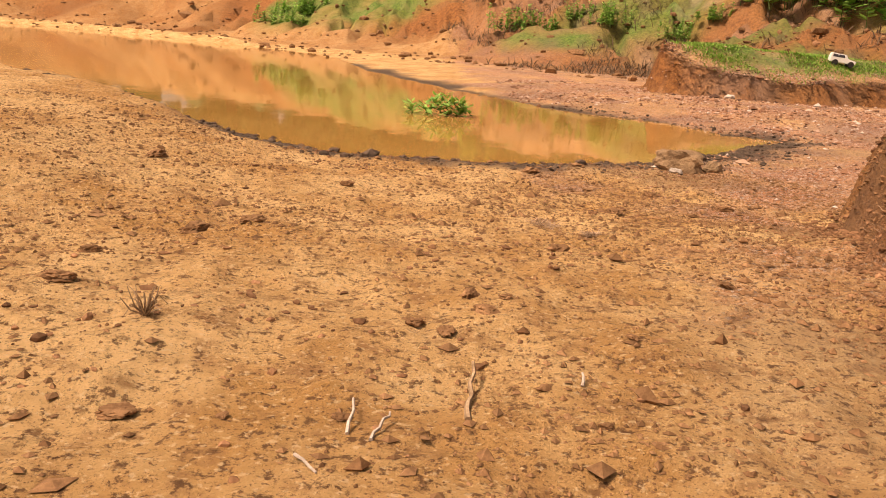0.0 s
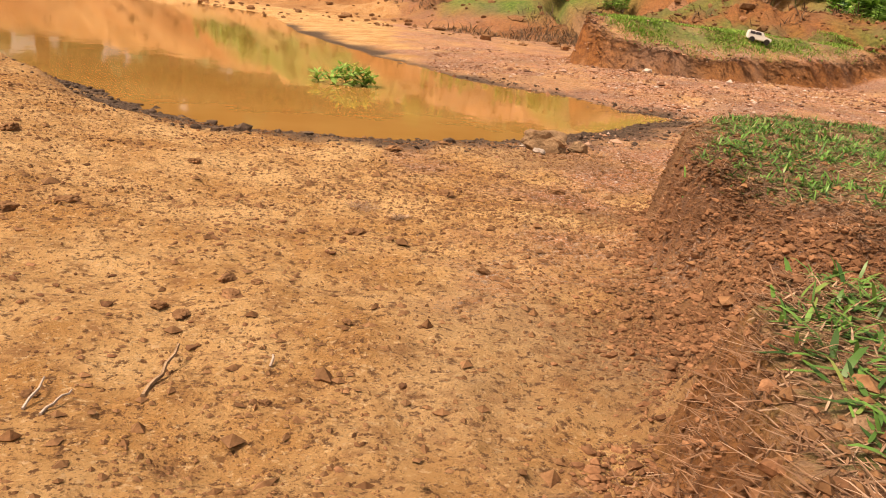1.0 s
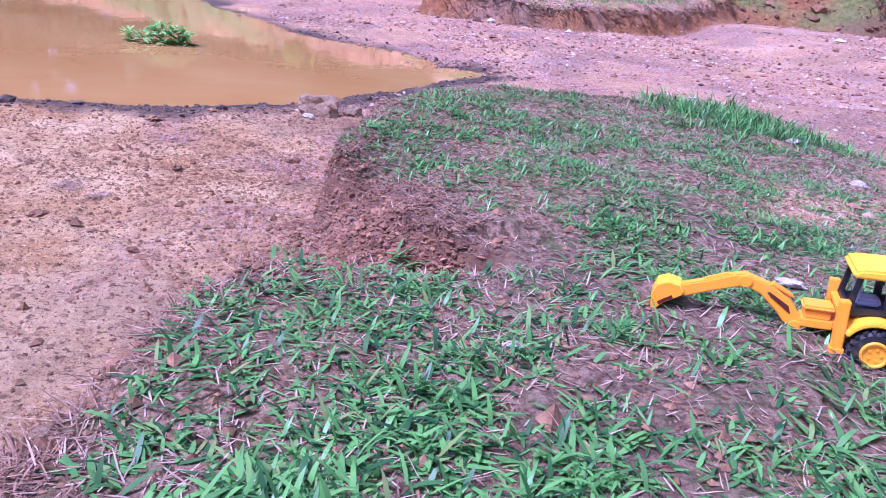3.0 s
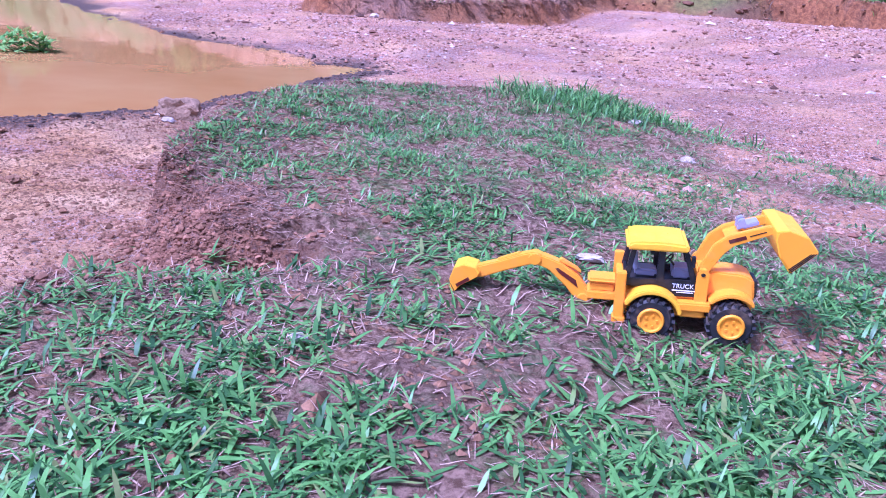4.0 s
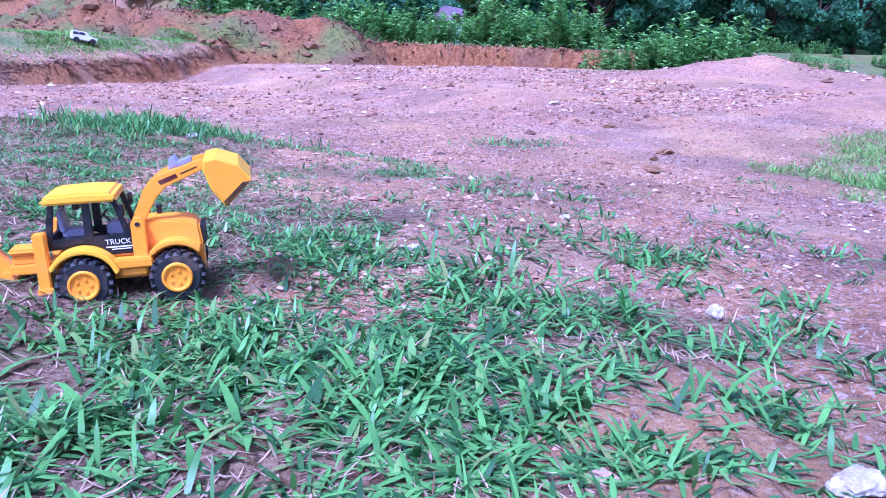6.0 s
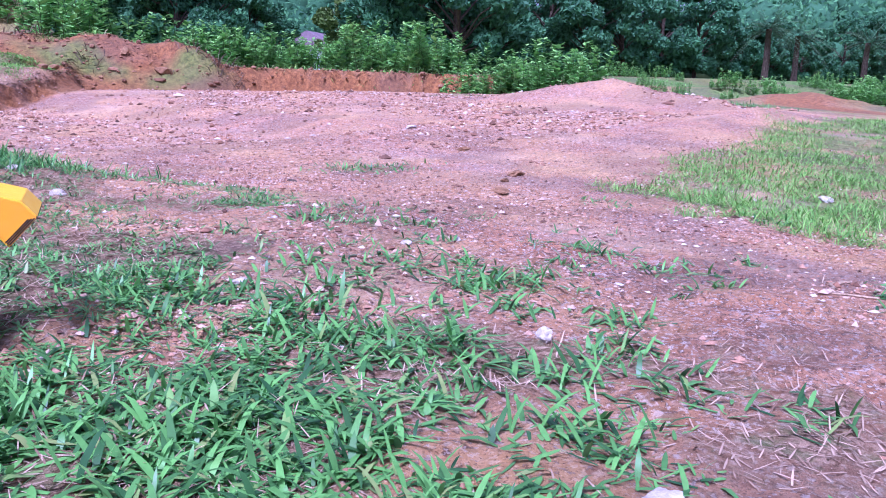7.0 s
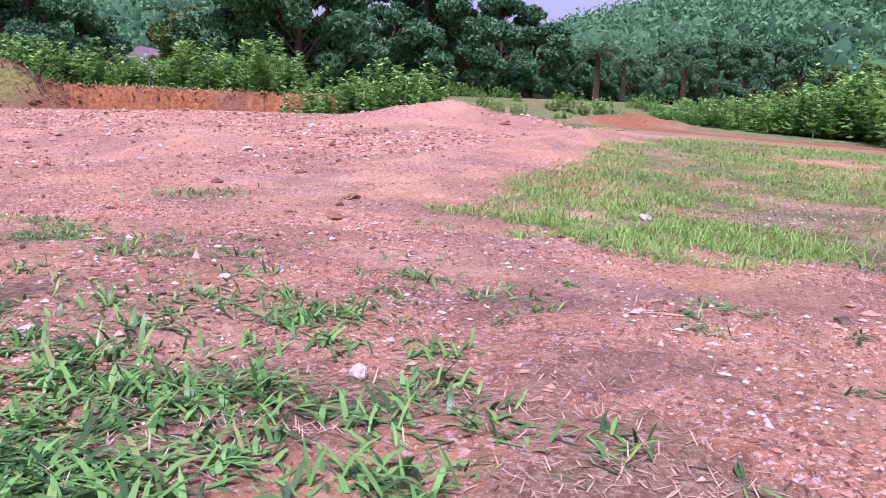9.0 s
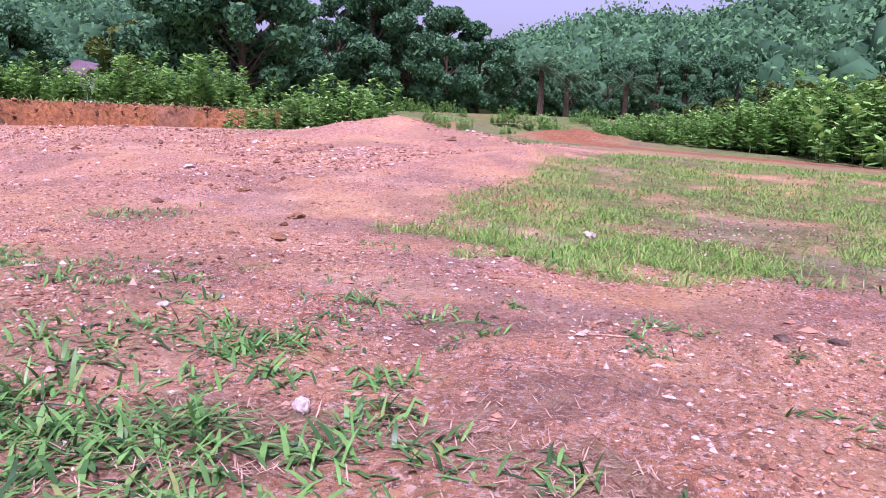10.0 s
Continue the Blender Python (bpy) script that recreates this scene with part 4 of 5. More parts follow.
for wx in (-1.0, 0.0, 1.0):
    bm = bmesh.new()
    bmesh.ops.create_cube(bm, size=1.0, matrix=Matrix.Translation((wx, -0.81, 0.55)) @ Matrix.Diagonal((0.4, 0.05, 0.4, 1)))
    part("window", bm, MAT_BARK, house, "dark window opening", False)

# ---- stones, clods and sticks that can be told apart ----


def stone(name, x, y, size, mat, label, category, group="", seed=0, flat=0.6, long=1.4, sink=0.25, turn=0.0):
    """One uneven stone: a lumpy ball, flattened and cut by a few faces."""
    rough = 1.6 if "clod" in name else 0.7
    rnd = random.Random(seed)
    bm = bmesh.new()
    bmesh.ops.create_icosphere(bm, subdivisions=4, radius=1.0)
    cuts = [(Vector((rnd.gauss(0, 1), rnd.gauss(0, 1), rnd.gauss(0, 1))).normalized(), rnd.uniform(0.55, 0.85)) for _ in range(7)]
    for v in bm.verts:
        for axis, far in cuts:
            over = v.co.dot(axis) - far
            if over > 0:
                v.co -= axis * over * 0.8
        k = 1 + 0.25 * noise.noise(v.co * 1.7 + Vector((seed, 0, 0))) + rough * (0.16 * noise.noise(v.co * 4 + Vector((0, seed, 0))) + 0.09 * noise.noise(v.co * 9))
        v.co = Vector((v.co.x * long, v.co.y, v.co.z * flat)) * k * size / 2
    ob = part(name, bm, mat)
    ob.matrix_basis = pose(x, y, ground_z(x, y) + size * flat * (0.5 - sink), rnd.uniform(-8, 8), rnd.uniform(-8, 8), turn)
    return tagged(ob, label, category, group)


stone("rock", 0.91, 3.10, 0.15, MAT_ROCK, "large rounded brown rock at the pond's edge", "rock", seed=3, flat=0.75, long=1.35, sink=0.2, turn=-20)
stone("rock", 1.06, 3.14, 0.075, MAT_ROCK, "brown rock lying against a larger one", "rock", seed=4, flat=0.8, long=1.1, sink=0.2, turn=30)
stone("stone", 0.87, 2.98, 0.045, MAT_STONE, "small white stone in front of the brown rock", "stone", seed=5)
stone("flat_stone", 1.56, 0.74, 0.032, MAT_STONE, "flat whitish stone lying in the grass", "stone", seed=6, flat=0.45, long=1.7, turn=-25)
stone("stone", 2.24, 0.09, 0.026, MAT_STONE, "rough whitish stone with dark specks among straw", "stone", seed=7, flat=0.9, long=1.3, sink=0.1, turn=40)
stone("stone", 1.88, -0.25, 0.04, MAT_STONE, "pale pinkish stone in the grass", "stone", seed=8, flat=0.6)
for k, (x, y, s) in enumerate([(2.55, 0.63, 0.022), (2.68, 0.6, 0.016), (2.65, 0.19, 0.014), (2.22, 1.47, 0.035), (2.07, 0.55, 0.02), (4.9, 3.6, 0.06), (5.4, 3.2, 0.07), (2.82, 8.15, 0.1), (2.3, 1.9, 0.03), (1.05, 0.52, 0.02), (4.6, 0.35, 0.05)]):
    stone("stone", x, y, s, MAT_STONE, "small pale stone on the gravel", "stone", "pale stones", seed=20 + k, turn=k * 40)
for k, (x, y, s) in enumerate([(-0.303, 0.725, 0.034), (-0.201, 0.724, 0.014), (0.014, 0.992, 0.032), (-0.027, 1.03, 0.03), (0.172, 0.741, 0.018), (0.05, 1.14, 0.035), (0.07, 1.07, 0.04), (0.1, 1.12, 0.02), (0.24, 1.54, 0.05),
                               (0.46, 2.09, 0.055), (0.8, 2.24, 0.05), (-0.09, 0.74, 0.02), (-0.56, 1.28, 0.04), (0.66, 2.5, 0.05), (0.3, 2.75, 0.06), (-0.25, 2.2, 0.04), (-0.8, 2.3, 0.07), (0.25, 0.98, 0.018), (0.48, 1.3, 0.03)]):
    stone("soil_clod", x, y, s * 0.75, MAT_CLOD, "brown clod of dry soil lying on the sand", "clod", "clods on the sand", seed=40 + k, turn=k * 50, flat=0.55)
for k, (x, y, s) in enumerate([(-0.515, 1.073, 0.05), (-0.37, 1.584, 0.06), (-0.45, 1.483, 0.07), (3.6, 1.15, 0.075), (4.74, 2.22, 0.07), (4.2, 1.5, 0.09), (3.95, 1.38, 0.05), (3.244, -0.456, 0.05), (3.272, -0.56, 0.045), (3.3, 1.9, 0.04), (2.95, 0.1, 0.025)]):
    stone("dark_clod", x, y, s * 0.7, MAT_DARK if k > 6 else MAT_CLOD, "dark crumbly clod of earth on bare ground", "clod", "dark clods", seed=60 + k, turn=k * 35, flat=0.5)


def stick(points, radius, mat, label, category="stick", group=""):
    """A thin bent stick or stalk that lies on the ground."""
    bm = bmesh.new()
    pts = []
    for k, (x, y, lift) in enumerate(points):
        pts.append((x, y, ground_z(x, y) + lift + radius * 0.6))
    fine = []
    for (a, b) in zip(pts, pts[1:]):
        for t in (0.0, 0.34, 0.67):
            fine.append(Vector(a).lerp(Vector(b), t) + Vector((random.gauss(0, 1), random.gauss(0, 1), 0)) * radius * 0.5)
    fine.append(Vector(pts[-1]))
    tube(bm, fine, [radius * (1 - 0.5 * k / len(fine)) for k in range(len(fine))], 6)
    return tagged(part("stick", bm, mat), label, category, group)


stick([(0.033, 0.743, 0), (0.04, 0.80, 0.004), (0.043, 0.864, 0.016)], 0.0035, MAT_TWIG, "pale dry stick lying on the sand")
stick([(-0.079, 0.698, 0), (-0.08, 0.758, 0.012)], 0.002, MAT_STONE, "short bleached stalk on the sand", group="stalks on the sand")
stick([(-0.057, 0.69, 0), (-0.048, 0.715, 0.006), (-0.042, 0.738, 0.008)], 0.002, MAT_STONE, "short bleached stalk on the sand", group="stalks on the sand")
stick([(-0.117, 0.646, 0.004), (-0.096, 0.62, 0)], 0.0018, MAT_STONE, "short bleached stalk on the sand", group="stalks on the sand")
stick([(0.163, 0.837, 0), (0.164, 0.85, 0.008)], 0.0022, MAT_STONE, "short bleached stalk on the sand", group="stalks on the sand")
stick([(3.08, -0.10, 0.004), (3.02, -0.085, 0), (2.952, -0.104, 0), (2.957, -0.183, 0)], 0.004, MAT_TWIG, "bent pale twig lying on bare ground")
stick([(1.0, 1.62, 0.0), (0.93, 1.5, -0.01), (0.86, 1.42, 0.0)], 0.003, MAT_TWIG, "thin root hanging from the bank's edge")
for k in range(26):
    a, r = random.uniform(0, 6.28), random.uniform(0.01, 0.035)
    if k == 0:
        dry_bush = tagged(new("dry_bush"), "small grey-brown dead twig bush on the sand", "dead bush")
        dry_bush.matrix_basis = pose(-0.358, 0.96, ground_z(-0.358, 0.96))
    bm = bmesh.new()
    tube(bm, [(0, 0, 0), (r * math.cos(a) * 0.6, r * math.sin(a) * 0.6, random.uniform(0.005, 0.03)), (r * math.cos(a), r * math.sin(a), random.uniform(0.0, 0.04))], [0.0012, 0.0009, 0.0005], 4)
    part("twig", bm, MAT_TWIG, dry_bush)

# tufts of dead straw on the sand
for x, y, s in [(0.235, 1.80, 0.045), (0.33, 1.72, 0.02)]:
    qx, qy, qz = tufts(np.array([x]), np.array([y]), 140, s * 0.4)
    tagged(blades("straw_clump", qx, qy, qz, rng.uniform(0.01, 0.035, len(qx)), 0.0016, rng.uniform(0.7, 1.5, len(qx)), MAT_STRAW, 0.3), "reddish clump of dead straw on the sand", "straw clump", kind="stuff")

# the green plant that stands in the pond
plant = tagged(new("water_plant"), "low leafy green plant standing in the pond", "plant")
plant.matrix_basis = pose(-0.01, 5.15, WATER)
prnd = np.random.default_rng(9)
v, f = [], []
for k in range(52):
    x, y = prnd.uniform(-0.19, 0.19), prnd.normal(0, 0.05)
    tall = 0.06 + 0.09 * (1 - abs(x) / 0.22) * prnd.random()
    for _ in range(7):
        a, ln, z = prnd.uniform(0, 6.28), prnd.uniform(0.04, 0.085), tall * prnd.random()
        d = np.array([math.cos(a), math.sin(a), prnd.uniform(-0.4, 0.7)]) * ln
        w = np.array([-math.sin(a), math.cos(a), 0]) * ln * 0.18
        c = np.array([x, y, z])
        q = len(v)
        v += [c, c + d * 0.5 + w, c + d, c + d * 0.5 - w]
        f += [(q, q + 1, q + 2, q + 3)]
leaves = tagged(sheet("leaves", v, f, MAT_WEED), kind="stuff")
leaves.parent = plant
tagged(stone("water_weed", -0.35, 4.0, 0.02, MAT_WEED, "scrap of green weed floating by the shore", "weed", seed=90), kind="")

# ---- the toys ----


def plastic(name, colour, rough=0.35, worn=0.025):
    m, n, l, b = material(name, rough, 0.0, 0.5)
    v = coords(n, l)
    dust = ramp(n, l, noise_tex(n, l, v, 45, 5.0), [(0.5, (0, 0, 0)), (0.8, (worn * 4, worn * 4, worn * 4))])
    l.new(mix(n, l, dust, colour, (0.55, 0.36, 0.20)), b.inputs["Base Color"])
    l.new(ramp(n, l, noise_tex(n, l, v, 90), [(0.3, (rough - 0.08,) * 3), (0.7, (rough + 0.15,) * 3)]), b.inputs["Roughness"])
    bump(n, l, b, noise_tex(n, l, v, 400), 0.05, 0.001)
    return m


MAT_YELLOW = plastic("yellow_plastic", (0.95, 0.36, 0.002))
MAT_ROOF = plastic("roof_plastic", (0.95, 0.50, 0.003))
MAT_BLACK = plastic("black_plastic", (0.012, 0.012, 0.015), 0.4, 0.03)
MAT_TYRE = plastic("black_rubber", (0.014, 0.014, 0.016), 0.6, 0.08)
MAT_GREY = plastic("grey_plastic", (0.30, 0.31, 0.40), 0.35)
MAT_WHITE = plastic("white_plastic", (0.80, 0.80, 0.80), 0.4)
MAT_DECAL = plastic("dark_red_decal", (0.10, 0.012, 0.008), 0.4)
MAT_SMOKE = plastic("smoked_glass", (0.05, 0.055, 0.08), 0.15, 0.02)


def block(bm, x0, x1, y0, y1, z0, z1, bevel=0.0015):
    made = bmesh.ops.create_cube(bm, size=1.0, matrix=Matrix.Translation(((x0 + x1) / 2, (y0 + y1) / 2, (z0 + z1) / 2)) @ Matrix.Diagonal((x1 - x0, y1 - y0, z1 - z0, 1)))
    if bevel:
        edges = {e for v in made["verts"] for e in v.link_edges}
        bmesh.ops.bevel(bm, geom=list(edges), offset=bevel, segments=2, affect="EDGES")


def slab(bm, outline, y0, y1, bevel=0.0015):
    """A side outline (x, z) drawn out across the width."""
    a = [bm.verts.new((x, y0, z)) for x, z in outline]
    b = [bm.verts.new((x, y1, z)) for x, z in outline]
    faces = [bm.faces.new(a), bm.faces.new(b[::-1])]
    for i in range(len(a)):
        j = (i + 1) % len(a)
        faces.append(bm.faces.new((a[j], a[i], b[i], b[j])))
    bmesh.ops.recalc_face_normals(bm, faces=faces)
    if bevel:
        bmesh.ops.bevel(bm, geom=list({e for f in faces for e in f.edges}), offset=bevel, segments=2, affect="EDGES")


def disc(bm, x, z, y0, y1, r, sides=20, bevel=0.001):
    slab(bm, [(x + r * math.cos(2 * math.pi * i / sides), z + r * math.sin(2 * math.pi * i / sides)) for i in range(sides)], y0, y1, bevel)


def beam(bm, p, q, wide_p, wide_q, y0, y1, bevel=0.0015):
    """A straight tapering arm in the side view, from p to q."""
    d = Vector((q[0] - p[0], q[1] - p[1])).normalized()
    n = Vector((-d.y, d.x))
    slab(bm, [(p[0] + n.x * wide_p / 2, p[1] + n.y * wide_p / 2), (p[0] - n.x * wide_p / 2, p[1] - n.y * wide_p / 2), (q[0] - n.x * wide_q / 2, q[1] - n.y * wide_q / 2), (q[0] + n.x * wide_q / 2, q[1] + n.y * wide_q / 2)], y0, y1, bevel)


def lathe(bm, profile, sides, x=0.0, z=0.0):
    """Turns (y, r) round the axle through (x, z)."""
    rings = [[bm.verts.new((x + r * math.cos(2 * math.pi * i / sides), y, z + r * math.sin(2 * math.pi * i / sides))) for i in range(sides)] for y, r in profile]
    for a, b in zip(rings, rings[1:]):
        for i in range(sides):
            bm.faces.new((a[i], a[(i + 1) % sides], b[(i + 1) % sides], b[i]))
    bm.faces.new(rings[0][::-1])
    bm.faces.new(rings[-1])
    bmesh.ops.recalc_face_normals(bm, faces=bm.faces[:])


def toy_wheel(root, x, side):
    """A lugged black tyre with a dished yellow rim."""
    r, w = 0.0315, 0.026
    c = side * 0.045
    bm = bmesh.new()
    lathe(bm, [(c - w / 2, 0.017), (c - w / 2, 0.026), (c - w * 0.38, 0.0292), (c, 0.0300), (c + w * 0.38, 0.0292), (c + w / 2, 0.026), (c + w / 2, 0.017)], 40, x, 0.0315)
    for k in range(18):
        for half in (-1, 1):
            a = 2 * math.pi * (k + 0.25 * half) / 18
            m = Matrix.Translation((x, c + half * w * 0.26, 0.0315)) @ Matrix.Rotation(-a, 4, "Y") @ Matrix.Translation((0.0296, 0, 0)) @ Matrix.Rotation(half * 0.5, 4, "X") @ Matrix.Diagonal((0.0044, w * 0.55, 0.0044, 1))
            bmesh.ops.create_cube(bm, size=1.0, matrix=m)
    wheel = part("wheel", bm, MAT_TYRE, root, "black lugged plastic tyre", False)
    s = side
    bm = bmesh.new()
    face = c + s * w / 2
    lathe(bm, [(face + s * 0.0006, 0.003), (face + s * 0.0008, 0.0115), (face + s * 0.0012, 0.0135), (face + s * 0.0034, 0.0148), (face + s * 0.0036, 0.0166), (face + s * 0.0015, 0.0180), (face - s * 0.004, 0.0180)], 36, x, 0.0315)
    for k in range(5):
        a = 2 * math.pi * k / 5
        m = Matrix.Translation((x + 0.008 * math.cos(a), face + s * 0.0010, 0.0315 + 0.008 * math.sin(a))) @ Matrix.Diagonal((0.003, 0.0024, 0.003, 1))
        bmesh.ops.create_cube(bm, size=1.0, matrix=m)
    part("rim", bm, MAT_YELLOW, wheel, "orange-yellow dished rim")


def lettering(root, text, m, size, mat, label):
    curve = bpy.data.curves.new("lettering", "FONT")
    curve.body, curve.size, curve.extrude, curve.align_x = text, size, 0.0003, "CENTER"
    temp = new("lettering", curve)
    me = bpy.data.meshes.new_from_object(temp.evaluated_get(bpy.context.evaluated_depsgraph_get()))
    bpy.data.objects.remove(temp)
    me.materials.clear()
    me.materials.append(mat)
    ob = new("lettering", me)
    ob.parent, ob.matrix_basis = root, m
    return tagged(ob, label)


def toy_backhoe():
    """Side view: x forward from midway between the axles (rear -0.052, front 0.052), z up from the ground."""
    root = tagged(new("toy_backhoe_loader"), "yellow plastic toy backhoe loader with black cab, standing on the grass", "toy excavator")
    o = -0.052
    for x in (-0.052, 0.052):
        for side in (-1, 1):
            toy_wheel(root, x, side)
    bm = bmesh.new()
    block(bm, o - 0.035, o + 0.135, -0.022, 0.022, 0.026, 0.06, 0.003)
    block(bm, o + 0.030, o + 0.078, -0.047, 0.047, 0.044, 0.056, 0.002)
    block(bm, o + 0.038, o + 0.070, -0.043, 0.043, 0.034, 0.045, 0.002)
    slab(bm, [(o + 0.012, 0.055), (o + 0.06, 0.055), (o + 0.06, 0.068), (o + 0.012, 0.068)], -0.030, 0.030, 0.002)
    part("chassis", bm, MAT_YELLOW, root)
    for side in (-1, 1):
        y0, y1 = (0.022, 0.056) if side > 0 else (-0.056, -0.022)
        arc = [(o + 0.041 * math.cos(a), 0.036 + 0.038 * math.sin(a)) for a in np.radians(range(155, 9, -12))]
        inner = [(o + 0.036 * math.cos(a), 0.034 + 0.0335 * math.sin(a)) for a in np.radians(range(10, 160, 12))]
        bm = bmesh.new()
        slab(bm, arc + inner, y0, y1, 0.0015)
        part("rear_fender", bm, MAT_ROOF, root)
        y0, y1 = (0.022, 0.050) if side > 0 else (-0.050, -0.022)
        arc = [(o + 0.104 + 0.040 * math.cos(a), 0.034 + 0.040 * math.sin(a)) for a in np.radians(range(140, 39, -12))]
        inner = [(o + 0.104 + 0.036 * math.cos(a), 0.033 + 0.0355 * math.sin(a)) for a in np.radians(range(40, 146, 12))]
        bm = bmesh.new()
        slab(bm, arc + inner, y0, y1, 0.0012)
        part("front_fender", bm, MAT_YELLOW, root)
    bm = bmesh.new()
    slab(bm, [(o + 0.058, 0.050), (o + 0.132, 0.046), (o + 0.136, 0.060), (o + 0.133, 0.089), (o + 0.120, 0.097), (o + 0.085, 0.100), (o + 0.058, 0.100)], -0.025, 0.025, 0.003)
    part("hood", bm, MAT_YELLOW, root)
    bm = bmesh.new()
    block(bm, o + 0.1335, o + 0.1385, -0.019, 0.019, 0.060, 0.086, 0.0008)
    for k in range(5):
        block(bm, o + 0.1375, o + 0.1395, -0.018, 0.018, 0.0625 + 0.0048 * k, 0.0645 + 0.0048 * k, 0)
    part("grille", bm, MAT_BLACK, root, "black ribbed grille", False)
    bm = bmesh.new()
    lathe_at = (o + 0.085, 0.016)
    for z0, z1, r in ((0.098, 0.110, 0.0035), (0.110, 0.113, 0.0045)):
        bmesh.ops.create_cone(bm, cap_ends=True, segments=14, radius1=r, radius2=r * 0.9, depth=z1 - z0, matrix=Matrix.Translation((lathe_at[0], lathe_at[1], (z0 + z1) / 2)))
    part("exhaust", bm, MAT_BLACK, root, "short black exhaust stub", False)
    # the cab: lower walls, pillars, roof, seat, wheel
    bm = bmesh.new()
    for y0, y1 in ((-0.034, -0.031), (0.031, 0.034)):
        slab(bm, [(o - 0.038, 0.072), (o + 0.004, 0.076), (o + 0.020, 0.070), (o + 0.028, 0.060), (o + 0.058, 0.060), (o + 0.058, 0.086), (o - 0.038, 0.084)], y0, y1, 0.0008)
    block(bm, o - 0.038, o - 0.034, -0.033, 0.033, 0.072, 0.086, 0.0008)
    block(bm, o + 0.053, o + 0.057, -0.033, 0.033, 0.075, 0.090, 0.0008)
    block(bm, o - 0.038, o + 0.055, -0.031, 0.031, 0.070, 0.074, 0)
    part("cab_body", bm, MAT_BLACK, root, "black cab lower walls")
    for y in (-0.0325, 0.0325):
        for p, q, w in (((o - 0.036, 0.080), (o - 0.028, 0.135), 0.008), ((o + 0.009, 0.080), (o + 0.009, 0.135), 0.010), ((o + 0.053, 0.083), (o + 0.040, 0.135), 0.007)):
            bm = bmesh.new()
            beam(bm, p, q, w, w * 0.85, y - 0.0025, y + 0.0025, 0.0008)
            part("pillar", bm, MAT_BLACK, root)
    bm = bmesh.new()
    block(bm, o - 0.006, o + 0.001, -0.030, 0.030, 0.124, 0.134, 0.001)
    part("roof_rail", bm, MAT_BLACK, root)
    bm = bmesh.new()
    slab(bm, [(o - 0.039, 0.134), (o + 0.044, 0.134), (o + 0.045, 0.140), (o + 0.040, 0.147), (o + 0.010, 0.1495), (o - 0.030, 0.148), (o - 0.038, 0.143)], -0.041, 0.041, 0.0035)
    part("roof", bm, MAT_ROOF, root, "bright yellow rounded roof")
    bm = bmesh.new()
    block(bm, o - 0.024, o + 0.006, -0.014, 0.014, 0.080, 0.092, 0.003)
    slab(bm, [(o - 0.026, 0.088), (o - 0.018, 0.088), (o - 0.022, 0.122), (o - 0.029, 0.121)], -0.013, 0.013, 0.002)
    part("seat", bm, MAT_GREY, root, "grey plastic seat")
    bm = bmesh.new()
    block(bm, o + 0.026, o + 0.050, -0.016, 0.016, 0.080, 0.098, 0.003)
    part("dashboard", bm, MAT_GREY, root, "grey dashboard")
    bm = bmesh.new()
    tube(bm, [(o + 0.030, 0, 0.096), (o + 0.022, 0, 0.108)], [0.0016, 0.0016], 8)
    ringpts = [Vector((o + 0.022, 0, 0.108)) + Matrix.Rotation(radians(-55), 3, "Y") @ Vector((0.0085 * math.cos(a), 0.0085 * math.sin(a), 0)) for a in np.linspace(0, 2 * math.pi, 17)]
    tube(bm, ringpts, [0.0013] * 17, 6)
    part("steering_wheel", bm, MAT_BLACK, root)
    for side in (-1, 1):
        bm = bmesh.new()
        block(bm, o + 0.047, o + 0.052, side * 0.040 - 0.004, side * 0.040 + 0.004, 0.112, 0.130, 0.001)
        tube(bm, [(o + 0.045, side * 0.033, 0.128), (o + 0.049, side * 0.040, 0.126)], [0.001, 0.001], 5)
        part("mirror", bm, MAT_BLACK, root)
    lettering(root, "TRUCK", Matrix.Translation((o + 0.040, -0.0345, 0.0725)) @ Matrix.Rotation(radians(90), 4, "X"), 0.0088, MAT_WHITE, "white word on the black door")
    bm = bmesh.new()
    block(bm, o + 0.026, o + 0.056, -0.0349, -0.0343, 0.0685, 0.0700, 0)
    block(bm, o + 0.032, o + 0.054, -0.0349, -0.0343, 0.0660, 0.0670, 0)
    part("door_stripe", bm, MAT_WHITE, root, "thin white bars under the word", False)
    # front loader
    for side in (-1, 1):
        y0, y1 = side * 0.034 - 0.0045, side * 0.034 + 0.0045
        bm = bmesh.new()
        slab(bm, [(o + 0.056, 0.048), (o + 0.072, 0.048), (o + 0.073, 0.100), (o + 0.068, 0.108), (o + 0.060, 0.108), (o + 0.056, 0.100)], y0, y1, 0.001)
        post = part("loader_post", bm, MAT_YELLOW, root)
        bm = bmesh.new()
        disc(bm, o + 0.064, 0.099, y0 - 0.001, y1 + 0.001, 0.003, 12, 0)
        part("bolt", bm, MAT_BLACK, post)
        y0, y1 = side * 0.0245 - 0.0045, side * 0.0245 + 0.0045
        bm = bmesh.new()
        slab(bm, [(o + 0.060, 0.094), (o + 0.070, 0.096), (o + 0.088, 0.132), (o + 0.100, 0.147), (o + 0.148, 0.171), (o + 0.150, 0.180), (o + 0.142, 0.184), (o + 0.092, 0.164), (o + 0.074, 0.146), (o + 0.058, 0.104)], y0, y1, 0.0012)
        arm = part("loader_arm", bm, MAT_YELLOW, root)
        out = y1 if side > 0 else y0
        bm = bmesh.new()
        beam(bm, (o + 0.093, 0.154), (o + 0.114, 0.163), 0.006, 0.006, out - 0.0005, out + 0.0005, 0)
        part("decal", bm, MAT_DECAL, arm, "dark decal with an unreadable mark", False)
        bm = bmesh.new()
